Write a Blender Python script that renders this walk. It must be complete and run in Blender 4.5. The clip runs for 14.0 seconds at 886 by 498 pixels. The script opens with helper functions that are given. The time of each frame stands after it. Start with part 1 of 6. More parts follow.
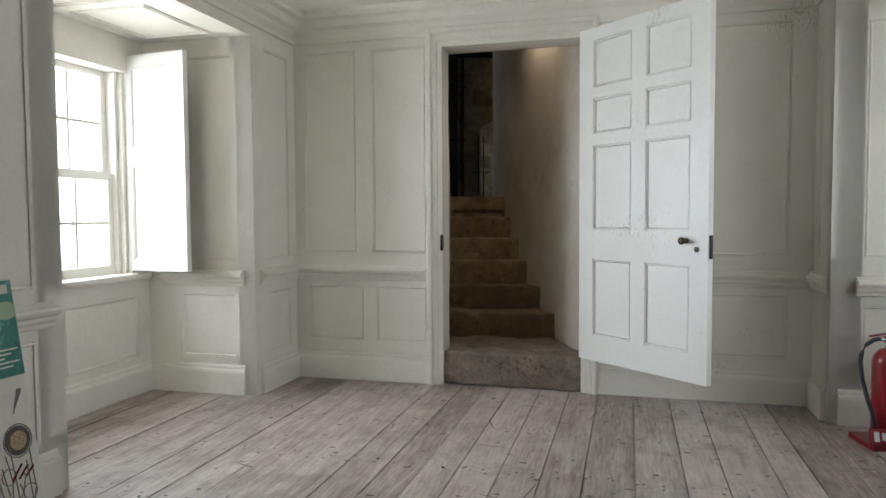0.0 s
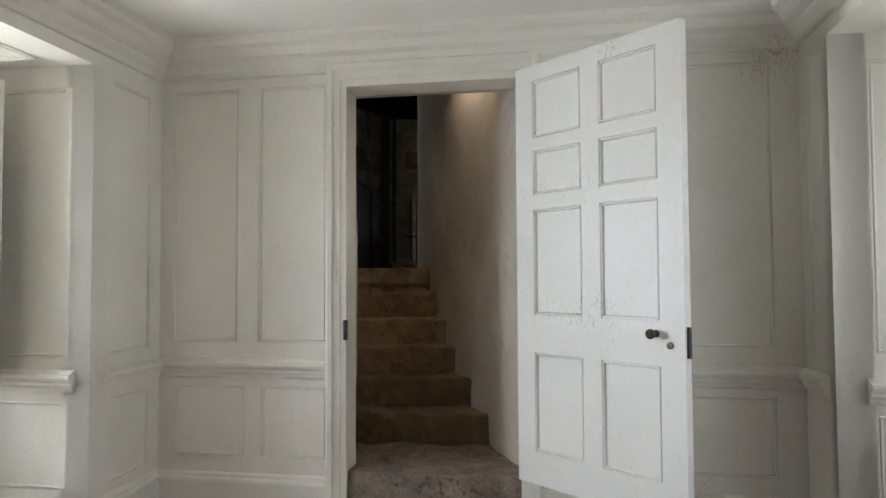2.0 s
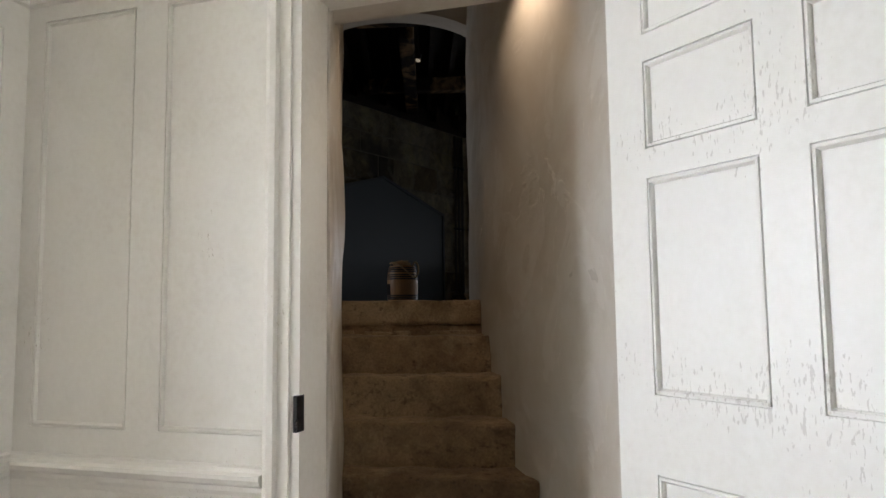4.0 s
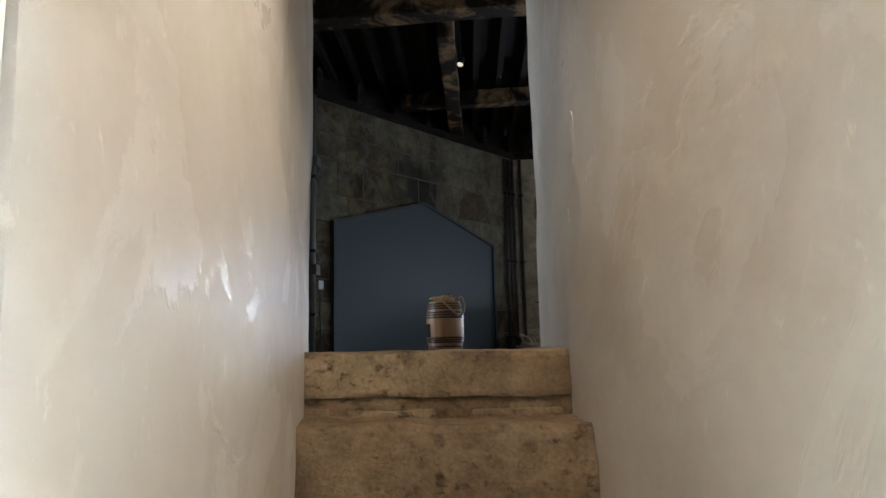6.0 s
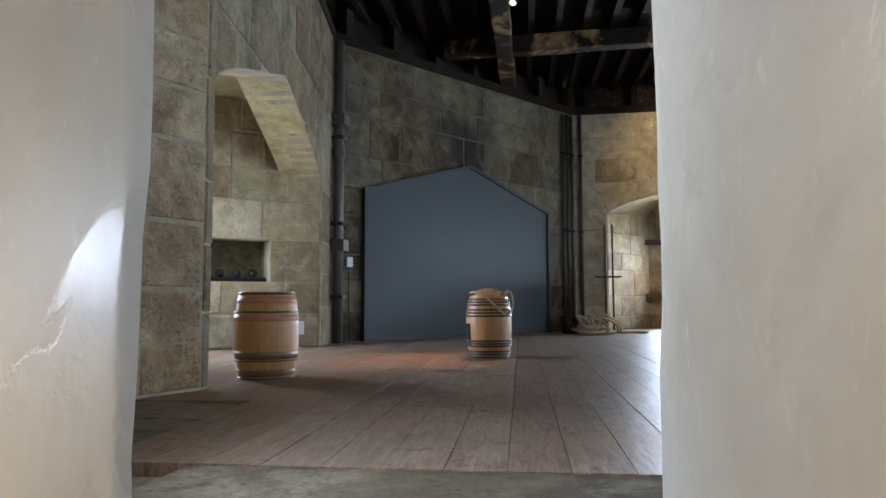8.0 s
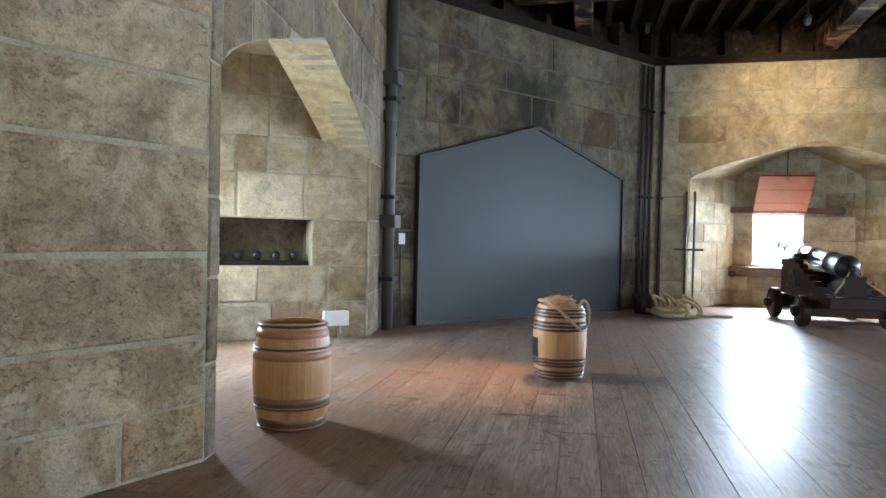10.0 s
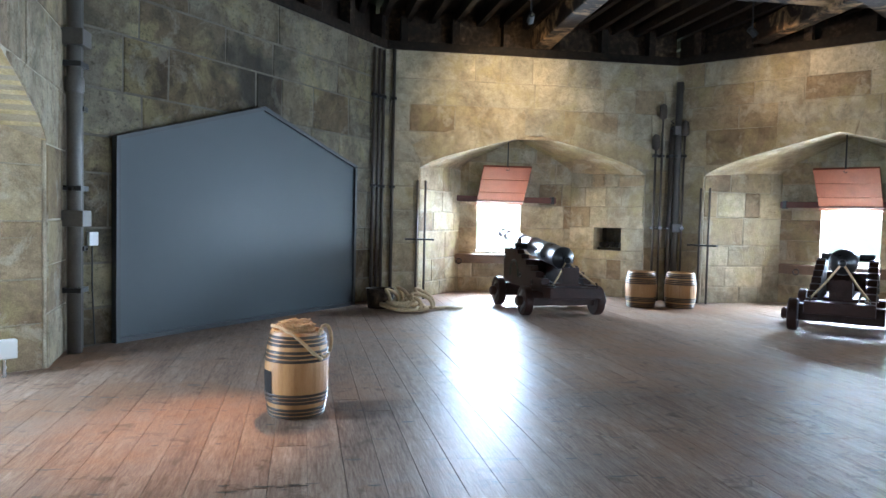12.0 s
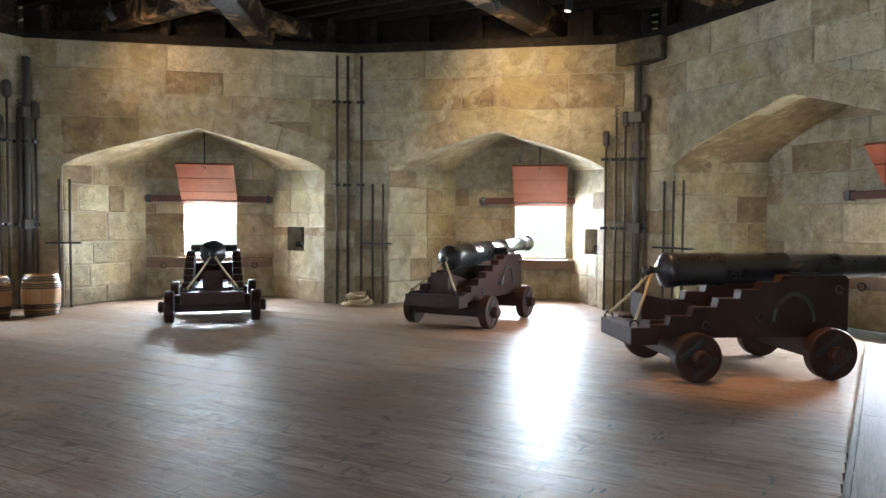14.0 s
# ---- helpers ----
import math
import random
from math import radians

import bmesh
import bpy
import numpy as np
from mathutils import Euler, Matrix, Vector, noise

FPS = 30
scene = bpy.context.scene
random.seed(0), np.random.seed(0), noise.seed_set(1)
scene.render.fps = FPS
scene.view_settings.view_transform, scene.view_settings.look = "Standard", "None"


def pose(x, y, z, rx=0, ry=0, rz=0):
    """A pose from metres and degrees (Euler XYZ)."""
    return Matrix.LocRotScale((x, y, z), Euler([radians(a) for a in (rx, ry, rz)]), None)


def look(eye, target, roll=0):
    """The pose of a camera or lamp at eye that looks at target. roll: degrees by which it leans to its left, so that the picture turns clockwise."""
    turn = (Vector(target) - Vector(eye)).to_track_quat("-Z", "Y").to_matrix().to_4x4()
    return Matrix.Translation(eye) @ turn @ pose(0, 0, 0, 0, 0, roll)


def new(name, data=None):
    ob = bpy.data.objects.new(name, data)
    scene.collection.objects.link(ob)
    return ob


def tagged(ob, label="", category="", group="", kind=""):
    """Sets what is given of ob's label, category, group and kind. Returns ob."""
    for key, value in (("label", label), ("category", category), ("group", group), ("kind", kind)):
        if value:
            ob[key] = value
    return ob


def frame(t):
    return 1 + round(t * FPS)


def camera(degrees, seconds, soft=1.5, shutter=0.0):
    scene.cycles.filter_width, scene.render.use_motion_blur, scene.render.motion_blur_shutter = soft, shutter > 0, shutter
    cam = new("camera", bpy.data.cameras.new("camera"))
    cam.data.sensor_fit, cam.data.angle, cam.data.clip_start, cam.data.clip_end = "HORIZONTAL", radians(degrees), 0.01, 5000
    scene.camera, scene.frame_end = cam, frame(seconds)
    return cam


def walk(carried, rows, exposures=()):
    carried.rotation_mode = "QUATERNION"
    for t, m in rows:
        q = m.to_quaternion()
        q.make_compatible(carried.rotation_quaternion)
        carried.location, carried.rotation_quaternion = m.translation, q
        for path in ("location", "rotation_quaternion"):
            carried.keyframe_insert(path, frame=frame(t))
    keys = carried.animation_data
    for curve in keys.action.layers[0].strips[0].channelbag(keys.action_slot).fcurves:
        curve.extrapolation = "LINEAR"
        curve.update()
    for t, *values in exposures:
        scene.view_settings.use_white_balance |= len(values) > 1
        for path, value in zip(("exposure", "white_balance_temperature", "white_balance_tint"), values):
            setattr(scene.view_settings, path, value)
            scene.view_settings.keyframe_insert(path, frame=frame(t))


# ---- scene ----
cam = camera(64.9, 14.0)
METRES, EYE, TILT, LEAN, TURN = 9.0, 1.2, 0.0, 0.0, 0.0
ROWS = [
    (0.0, 0.0, 0.0, 0.0, -0.02, -2.81, 0.34),
    (0.5, 0.0051, 0.0119, 0.0026, -3.26, -1.93, 0.76),
    (1.0, 0.0034, 0.0375, 0.0069, -6.22, -0.3, 0.95),
    (1.5, 0.011, 0.0698, 0.0087, -6.63, 1.25, 0.59),
    (2.0, 0.0204, 0.1102, 0.0101, -5.16, 2.35, 0.28),
    (2.5, 0.0301, 0.1571, 0.0103, -4.23, 2.87, 0.46),
    (3.0, 0.0438, 0.2058, 0.0126, -3.0, 3.59, 1.12),
    (3.5, 0.0482, 0.2557, 0.0123, -0.41, 4.17, 1.13),
    (4.0, 0.0569, 0.3051, 0.0123, 2.02, 5.07, 0.67),
    (6.5, 0.0476, 0.5563, 0.0236, 7.64, 8.69, 1.02),
    (7.0, 0.0446, 0.6013, 0.0467, 9.37, 7.26, 0.44),
    (7.5, 0.0386, 0.6378, 0.0641, 9.96, 5.51, 0.32),
    (8.0, 0.0412, 0.6712, 0.0781, 10.42, 4.46, 0.16),
    (8.5, 0.0385, 0.7002, 0.0905, 12.78, 3.59, -0.47),
    (9.3, 0.027, 0.7465, 0.124, 13.9, 1.6, -0.9),
    (10.1, 0.012, 0.788, 0.147, 15.2, -1.2, -1.3),
    (11.0, 0.0005, 0.8316, 0.1599, 13.89, -2.92, -1.52),
    (11.5, -0.0001, 0.8541, 0.1781, 4.65, -3.12, -1.31),
    (12.0, -0.0064, 0.8787, 0.1778, -7.33, -2.63, -1.37),
    (12.5, -0.0099, 0.8996, 0.1795, -20.92, -2.08, -1.33),
    (13.0, -0.0053, 0.9244, 0.1764, -34.9, -1.92, -0.95),
    (13.5, -0.0055, 0.9364, 0.1766, -47.62, -2.02, -0.58),
    (14.0, -0.007, 0.9426, 0.175, -57.59, -2.21, -0.38),
]
GUN_W, STAIR_W = 104.0, 36.0
walk_rows = [(t, pose(0, 0, EYE, TILT, LEAN, TURN) @ pose(METRES * x, METRES * y, METRES * z, 90 + pitch, roll, yaw)) for t, x, y, z, yaw, pitch, roll in ROWS]
walk(cam, walk_rows, [(0, -1.22, 6250, 12), (1.5, -1.32, 6200, 12), (2.5, -1.05, 6450, 17), (4.2, -0.66, 6450, 16), (6.3, 1.35, 5600, 10), (7.5, 1.95, 5500, 10), (8.0, 2.25, 5650, 10), (8.7, 2.6, 5300, 8), (10.8, 3.1, 5750, 7), (12.0, 3.15, 5250, 6), (13.0, 3.1, 5750, 7), (14.0, 3.1, 5900, 7)])

# ---------------- light ----------------
world = bpy.data.worlds.new("sky")
scene.world = world
world.use_nodes = True
wn = world.node_tree
sky = wn.nodes.new("ShaderNodeTexSky")
sky.sky_type = 'NISHITA'
sky.sun_disc = False
sky.sun_elevation = radians(48)
sky.sun_rotation = radians(200)
wn.links.new(sky.outputs[0], wn.nodes["Background"].inputs[0])
wn.nodes["Background"].inputs[1].default_value = 0.12

sun_data = bpy.data.lights.new("sun", 'SUN')
sun_data.energy, sun_data.angle, sun_data.color = 3.0, radians(0.5), (1.0, 0.95, 0.86)
sun_ob = new("sun", sun_data)
sun_ob.matrix_world = pose(0, 0, 30, 42, 0, 200)


def area_lamp(name, m, w, h, power, colour):
    d = bpy.data.lights.new(name, 'AREA')
    d.shape, d.size, d.size_y, d.energy, d.color = 'RECTANGLE', w, h, power, colour
    o = new(name, d)
    o.matrix_world = m
    return o


def spot_lamp(name, eye, target, power, colour, angle, blend=0.6, radius=0.04):
    d = bpy.data.lights.new(name, 'SPOT')
    d.energy, d.color, d.spot_size, d.spot_blend, d.shadow_soft_size = power, colour, radians(angle), blend, radius
    o = new(name, d)
    o.matrix_world = look(eye, target)
    return o


DAY = (0.84, 0.925, 1.0)
DAY_ROOM = (0.85, 0.925, 1.0)
WARM = (1.0, 0.62, 0.3)


# ---------------- materials ----------------
def mat(name, stops, scale=4.0, rough=0.6, bump=0.2, fine=60.0, stretch=(1, 1, 1), rnd=0.0, metal=0.0, stain=None, stain_amt=0.0, stain_scale=1.2, flakes=None, turn=0.0, coat=0.0, rough_var=0.12, fw=0.35, grain=0.0, lime=None, spec=0.5):
    m = bpy.data.materials.new(name)
    m.use_nodes = True
    nt = m.node_tree
    N, L = nt.nodes.new, nt.links.new
    b = nt.nodes["Principled BSDF"]
    tc = N("ShaderNodeTexCoord")
    mp = N("ShaderNodeMapping")
    mp.inputs["Scale"].default_value = stretch
    oi = N("ShaderNodeObjectInfo")
    gi = N("ShaderNodeNewGeometry")
    rot = N("ShaderNodeMapping")
    rot.inputs["Rotation"].default_value = (0, 0, radians(turn))
    L(gi.outputs["Position"], rot.inputs["Vector"])
    L(rot.outputs[0], mp.inputs["Vector"])
    addv = N("ShaderNodeVectorMath")
    addv.operation = 'ADD'
    mul = N("ShaderNodeMath")
    mul.operation = 'MULTIPLY'
    mul.inputs[1].default_value = 37.0 if rnd else 0.0
    L(oi.outputs["Random"], mul.inputs[0])
    L(mp.outputs[0], addv.inputs[0])
    L(mul.outputs[0], addv.inputs[1])
    n1 = N("ShaderNodeTexNoise")
    n1.inputs["Scale"].default_value, n1.inputs["Detail"].default_value, n1.inputs["Roughness"].default_value = scale, 7.0, 0.62
    L(addv.outputs[0], n1.inputs["Vector"])
    n2 = N("ShaderNodeTexNoise")
    n2.inputs["Scale"].default_value, n2.inputs["Detail"].default_value = fine, 4.0
    L(addv.outputs[0], n2.inputs["Vector"])
    mix = N("ShaderNodeMath")
    mix.operation = 'MULTIPLY_ADD'
    mix.inputs[1].default_value = fw
    L(n2.outputs["Fac"], mix.inputs[0])
    sc = N("ShaderNodeMath")
    sc.operation = 'MULTIPLY'
    sc.inputs[1].default_value = 1 - fw
    L(n1.outputs["Fac"], sc.inputs[0])
    L(sc.outputs[0], mix.inputs[2])
    fac = mix.outputs[0]
    if rnd:
        r2 = N("ShaderNodeMath")
        r2.operation = 'MULTIPLY_ADD'
        r2.inputs[1].default_value = rnd
        L(oi.outputs["Random"], r2.inputs[0])
        off = N("ShaderNodeMath")
        off.operation = 'SUBTRACT'
        off.inputs[1].default_value = rnd / 2
        L(fac, off.inputs[0])
        L(off.outputs[0], r2.inputs[2])
        fac = r2.outputs[0]
    ramp = N("ShaderNodeValToRGB")
    els = ramp.color_ramp.elements
    els[0].position, els[0].color = stops[0][0], (*stops[0][1], 1)
    els[1].position, els[1].color = stops[-1][0], (*stops[-1][1], 1)
    for p, c in stops[1:-1]:
        e = els.new(p)
        e.color = (*c, 1)
    L(fac, ramp.inputs[0])
    col = ramp.outputs[0]
    for colour_, amt_, scale_, lo_ in (lime or ()):
        n7 = N("ShaderNodeTexNoise")
        n7.inputs["Scale"].default_value, n7.inputs["Detail"].default_value, n7.inputs["Roughness"].default_value, n7.inputs["Distortion"].default_value = scale_, 8.0, 0.65, 0.6
        sh = N("ShaderNodeVectorMath")
        sh.operation = 'ADD'
        sh.inputs[1].default_value = (11.3, 4.7, 7.9)
        L(gi.outputs["Position"], sh.inputs[0])
        L(sh.outputs[0], n7.inputs["Vector"])
        r7 = N("ShaderNodeMapRange")
        r7.inputs["From Min"].default_value, r7.inputs["From Max"].default_value = lo_, lo_ + 0.12
        r7.inputs["To Max"].default_value = amt_
        L(n7.outputs["Fac"], r7.inputs["Value"])
        m7 = N("ShaderNodeMix")
        m7.data_type = 'RGBA'
        L(r7.outputs[0], m7.inputs["Factor"])
        L(col, m7.inputs["A"])
        m7.inputs["B"].default_value = (*colour_, 1)
        col = m7.outputs["Result"]
    if stain:
        n3 = N("ShaderNodeTexNoise")
        n3.inputs["Scale"].default_value, n3.inputs["Detail"].default_value, n3.inputs["Roughness"].default_value = stain_scale, 9.0, 0.7
        L(gi.outputs["Position"], n3.inputs["Vector"])
        rs = N("ShaderNodeValToRGB")
        rs.color_ramp.elements[0].position, rs.color_ramp.elements[1].position = 0.5, 0.66
        L(n3.outputs["Fac"], rs.inputs[0])
        am = N("ShaderNodeMath")
        am.operation = 'MULTIPLY'
        am.inputs[1].default_value = stain_amt
        L(rs.outputs[0], am.inputs[0])
        mx = N("ShaderNodeMix")
        mx.data_type = 'RGBA'
        L(am.outputs[0], mx.inputs["Factor"])
        L(col, mx.inputs["A"])
        mx.inputs["B"].default_value = (*stain, 1)
        col = mx.outputs["Result"]
    hgt = fac
    if grain:
        n6 = N("ShaderNodeTexNoise")
        n6.inputs["Scale"].default_value, n6.inputs["Detail"].default_value = 110.0, 3.0
        L(mp.outputs[0], n6.inputs["Vector"])
        mr = N("ShaderNodeMapRange")
        mr.inputs["From Min"].default_value, mr.inputs["From Max"].default_value = 0.3, 0.7
        mr.inputs["To Min"].default_value, mr.inputs["To Max"].default_value = 1 - grain, 1 + 0.6 * grain
        L(n6.outputs["Fac"], mr.inputs["Value"])
        mg = N("ShaderNodeMix")
        mg.data_type, mg.blend_type = 'RGBA', 'MULTIPLY'
        mg.inputs["Factor"].default_value = 1.0
        L(col, mg.inputs["A"])
        L(mr.outputs[0], mg.inputs["B"])
        col = mg.outputs["Result"]
    if flakes:
        n4 = N("ShaderNodeTexNoise")
        n4.inputs["Scale"].default_value, n4.inputs["Detail"].default_value, n4.inputs["Roughness"].default_value = 130.0, 3.0, 0.55
        m4 = N("ShaderNodeMapping")
        m4.inputs["Scale"].default_value = (1, 1, 0.32)
        L(gi.outputs["Position"], m4.inputs["Vector"])
        L(m4.outputs[0], n4.inputs["Vector"])
        n5 = N("ShaderNodeTexNoise")
        n5.inputs["Scale"].default_value = 2.2
        L(gi.outputs["Position"], n5.inputs["Vector"])
        pr = N("ShaderNodeMath")
        pr.operation = 'MULTIPLY'
        L(n4.outputs["Fac"], pr.inputs[0])
        L(n5.outputs["Fac"], pr.inputs[1])
        r4 = N("ShaderNodeValToRGB")
        r4.color_ramp.elements[0].position, r4.color_ramp.elements[1].position = flakes[1], flakes[1] + 0.012
        L(pr.outputs[0], r4.inputs[0])
        mx = N("ShaderNodeMix")
        mx.data_type = 'RGBA'
        L(r4.outputs[0], mx.inputs["Factor"])
        L(col, mx.inputs["A"])
        mx.inputs["B"].default_value = (*flakes[0], 1)
        col = mx.outputs["Result"]
        hm = N("ShaderNodeMath")
        hm.operation = 'SUBTRACT'
        L(fac, hm.inputs[0])
        L(r4.outputs[0], hm.inputs[1])
        hgt = hm.outputs[0]
    L(col, b.inputs["Base Color"])
    rv = N("ShaderNodeMath")
    rv.operation = 'MULTIPLY_ADD'
    rv.inputs[1].default_value = rough_var * 2
    rv.inputs[2].default_value = rough - rough_var
    L(n1.outputs["Fac"], rv.inputs[0])
    L(rv.outputs[0], b.inputs["Roughness"])
    b.inputs["Metallic"].default_value = metal
    b.inputs["Specular IOR Level"].default_value = spec
    b.inputs["Coat Weight"].default_value = coat
    if bump:
        bp = N("ShaderNodeBump")
        bp.inputs["Strength"].default_value = bump
        bp.inputs["Distance"].default_value = 0.02
        L(hgt, bp.inputs["Height"])
        L(bp.outputs[0], b.inputs["Normal"])
    return m


PAINT = mat("white_paint", [(0.25, (0.69, 0.65, 0.565)), (0.5, (0.775, 0.745, 0.67)), (0.75, (0.82, 0.795, 0.725))], 1.6, 0.42, 0.06, 50, stain=(0.5, 0.46, 0.36), stain_amt=0.18, flakes=((0.54, 0.49, 0.4), 0.435))
DOORPAINT = mat("door_paint", [(0.25, (0.72, 0.7, 0.64)), (0.5, (0.79, 0.78, 0.73)), (0.75, (0.83, 0.82, 0.78))], 1.6, 0.4, 0.08, 50, flakes=((0.62, 0.6, 0.55), 0.408))
CEILPAINT = mat("ceiling_paint", [(0.3, (0.76, 0.73, 0.665)), (0.7, (0.8, 0.79, 0.74))], 1.2, 0.7, 0.04, 40)
OLDBOARD = mat("old_floorboard", [(0.28, (0.11, 0.083, 0.067)), (0.42, (0.27, 0.22, 0.187)), (0.55, (0.4, 0.34, 0.295)), (0.75, (0.54, 0.48, 0.43))], 2.4, 0.42, 0.28, 14, stretch=(5, 0.5, 1), turn=15, rnd=0.2, stain=(0.13, 0.1, 0.08), stain_amt=0.55, stain_scale=3.6, fw=0.45, grain=0.3, lime=(((0.07, 0.052, 0.042), 0.7, 11.0, 0.62), ((0.5, 0.47, 0.44), 0.4, 2.0, 0.56)))
GUNBOARD = mat("gunroom_board", [(0.32, (0.12, 0.073, 0.05)), (0.45, (0.25, 0.165, 0.118)), (0.58, (0.35, 0.255, 0.19)), (0.7, (0.47, 0.37, 0.295))], 2.4, 0.45, 0.22, 14, stretch=(5, 0.5, 1), turn=-4, rnd=0.07, stain=(0.26, 0.23, 0.205), stain_amt=0.4, stain_scale=1.3, rough_var=0.16, fw=0.45, grain=0.3, spec=0.15, lime=(((0.3, 0.165, 0.09), 0.55, 0.8, 0.48), ((0.09, 0.055, 0.035), 0.75, 6.0, 0.57)))
def node_kit(name):
    m = bpy.data.materials.new(name)
    m.use_nodes = True
    nt = m.node_tree
    N, L = nt.nodes.new, nt.links.new
    geo = N("ShaderNodeNewGeometry")

    def wave(scale, detail=6.0, rough=0.6, dist=0.0, shift=0.0, squash=(1, 1, 1)):
        mp = N("ShaderNodeMapping")
        mp.inputs["Location"].default_value = (shift, shift * 0.7, shift * 1.3)
        mp.inputs["Scale"].default_value = squash
        L(geo.outputs["Position"], mp.inputs["Vector"])
        n = N("ShaderNodeTexNoise")
        n.inputs["Scale"].default_value, n.inputs["Detail"].default_value = scale, detail
        n.inputs["Roughness"].default_value, n.inputs["Distortion"].default_value = rough, dist
        L(mp.outputs[0], n.inputs["Vector"])
        return n.outputs["Fac"]

    def ranged(src, a, b, c=0.0, d=1.0):
        r = N("ShaderNodeMapRange")
        for k, v in zip(("From Min", "From Max", "To Min", "To Max"), (a, b, c, d)):
            r.inputs[k].default_value = v
        L(src, r.inputs["Value"])
        return r.outputs[0]

    def maths(op, a, b):
        q = N("ShaderNodeMath")
        q.operation = op
        for k, v in enumerate((a, b)):
            if isinstance(v, (int, float)):
                q.inputs[k].default_value = v
            else:
                L(v, q.inputs[k])
        return q.outputs[0]

    def blend(fac, a, b, how='MIX'):
        x = N("ShaderNodeMix")
        x.data_type, x.blend_type = 'RGBA', how
        for key, v in (("Factor", fac), ("A", a), ("B", b)):
            if isinstance(v, tuple):
                x.inputs[key].default_value = (*v, 1)
            elif isinstance(v, (int, float)):
                x.inputs[key].default_value = v
            else:
                L(v, x.inputs[key])
        return x.outputs["Result"]

    def ramp(fac, stops):
        r = N("ShaderNodeValToRGB")
        els = r.color_ramp.elements
        els[0].position, els[0].color = stops[0][0], (*stops[0][1], 1)
        els[1].position, els[1].color = stops[-1][0], (*stops[-1][1], 1)
        for p, c in stops[1:-1]:
            els.new(p).color = (*c, 1)
        L(fac, r.inputs[0])
        return r.outputs[0]

    def finish(col, rough, height, bump, spec=0.5, distance=0.02):
        b = nt.nodes["Principled BSDF"]
        L(col, b.inputs["Base Color"])
        if isinstance(rough, (int, float)):
            b.inputs["Roughness"].default_value = rough
        else:
            L(rough, b.inputs["Roughness"])
        b.inputs["Specular IOR Level"].default_value = spec
        bp = N("ShaderNodeBump")
        bp.inputs["Strength"].default_value, bp.inputs["Distance"].default_value = bump, distance
        L(height, bp.inputs["Height"])
        L(bp.outputs[0], b.inputs["Normal"])
        return m
    return N, wave, ranged, maths, blend, ramp, finish


def stone_mat(name, tones, lime, lime_amt, dark, dark_amt, bump=0.8, pits=0.7, per_block=0.75, shift=0.0, moss=0.0, vary=0.42):
    """Weathered granite: a tone for each block, blotches, pits, lime bloom and dark stains."""
    N, wave, ranged, maths, blend, ramp, finish = node_kit(name)
    rnd = N("ShaderNodeObjectInfo").outputs["Random"]
    big = wave(0.9, 5.0, 0.6, 0.5, shift)
    fac = maths('ADD', maths('MULTIPLY', rnd, per_block), maths('MULTIPLY', ranged(big, 0.3, 0.7), 1 - per_block))
    col = ramp(fac, tones)
    mid = wave(5.5, 9.0, 0.72, 0.3, shift + 3)
    col = blend(1.0, col, ranged(mid, 0.3, 0.7, 1 - vary, 1 + 0.75 * vary), 'MULTIPLY')
    stain = wave(1.15, 9.0, 0.68, 0.7, shift + 9)
    col = blend(ranged(stain, 0.5, 0.63, 0.0, dark_amt), col, dark)
    if moss:
        col = blend(ranged(wave(1.7, 8.0, 0.66, 0.4, shift + 17), 0.5, 0.62, 0.0, moss), col, (0.4, 0.34, 0.16))
    bloom = wave(1.9, 10.0, 0.72, 0.5, shift + 13)
    lm = ranged(bloom, 0.53, 0.6, 0.0, lime_amt)
    col = blend(lm, col, lime)
    pn = wave(24.0, 6.0, 0.7, 0.15, shift + 5, (1, 1, 1.3))
    pm = maths('MULTIPLY', ranged(pn, 0.54, 0.64), ranged(wave(3.0, 4.0, 0.6, 0, shift + 21), 0.38, 0.6, 0.25, 1.0))
    col = blend(maths('MULTIPLY', pm, pits), col, dark)
    fine = wave(85.0, 3.0, 0.6)
    col = blend(1.0, col, ranged(fine, 0.3, 0.7, 0.82, 1.16), 'MULTIPLY')
    h = maths('ADD', maths('SUBTRACT', maths('MULTIPLY', mid, 1.1), maths('MULTIPLY', pm, 0.5)), maths('ADD', maths('MULTIPLY', fine, 0.18), maths('MULTIPLY', lm, 0.12)))
    return finish(col, 0.85, h, bump, 0.22)


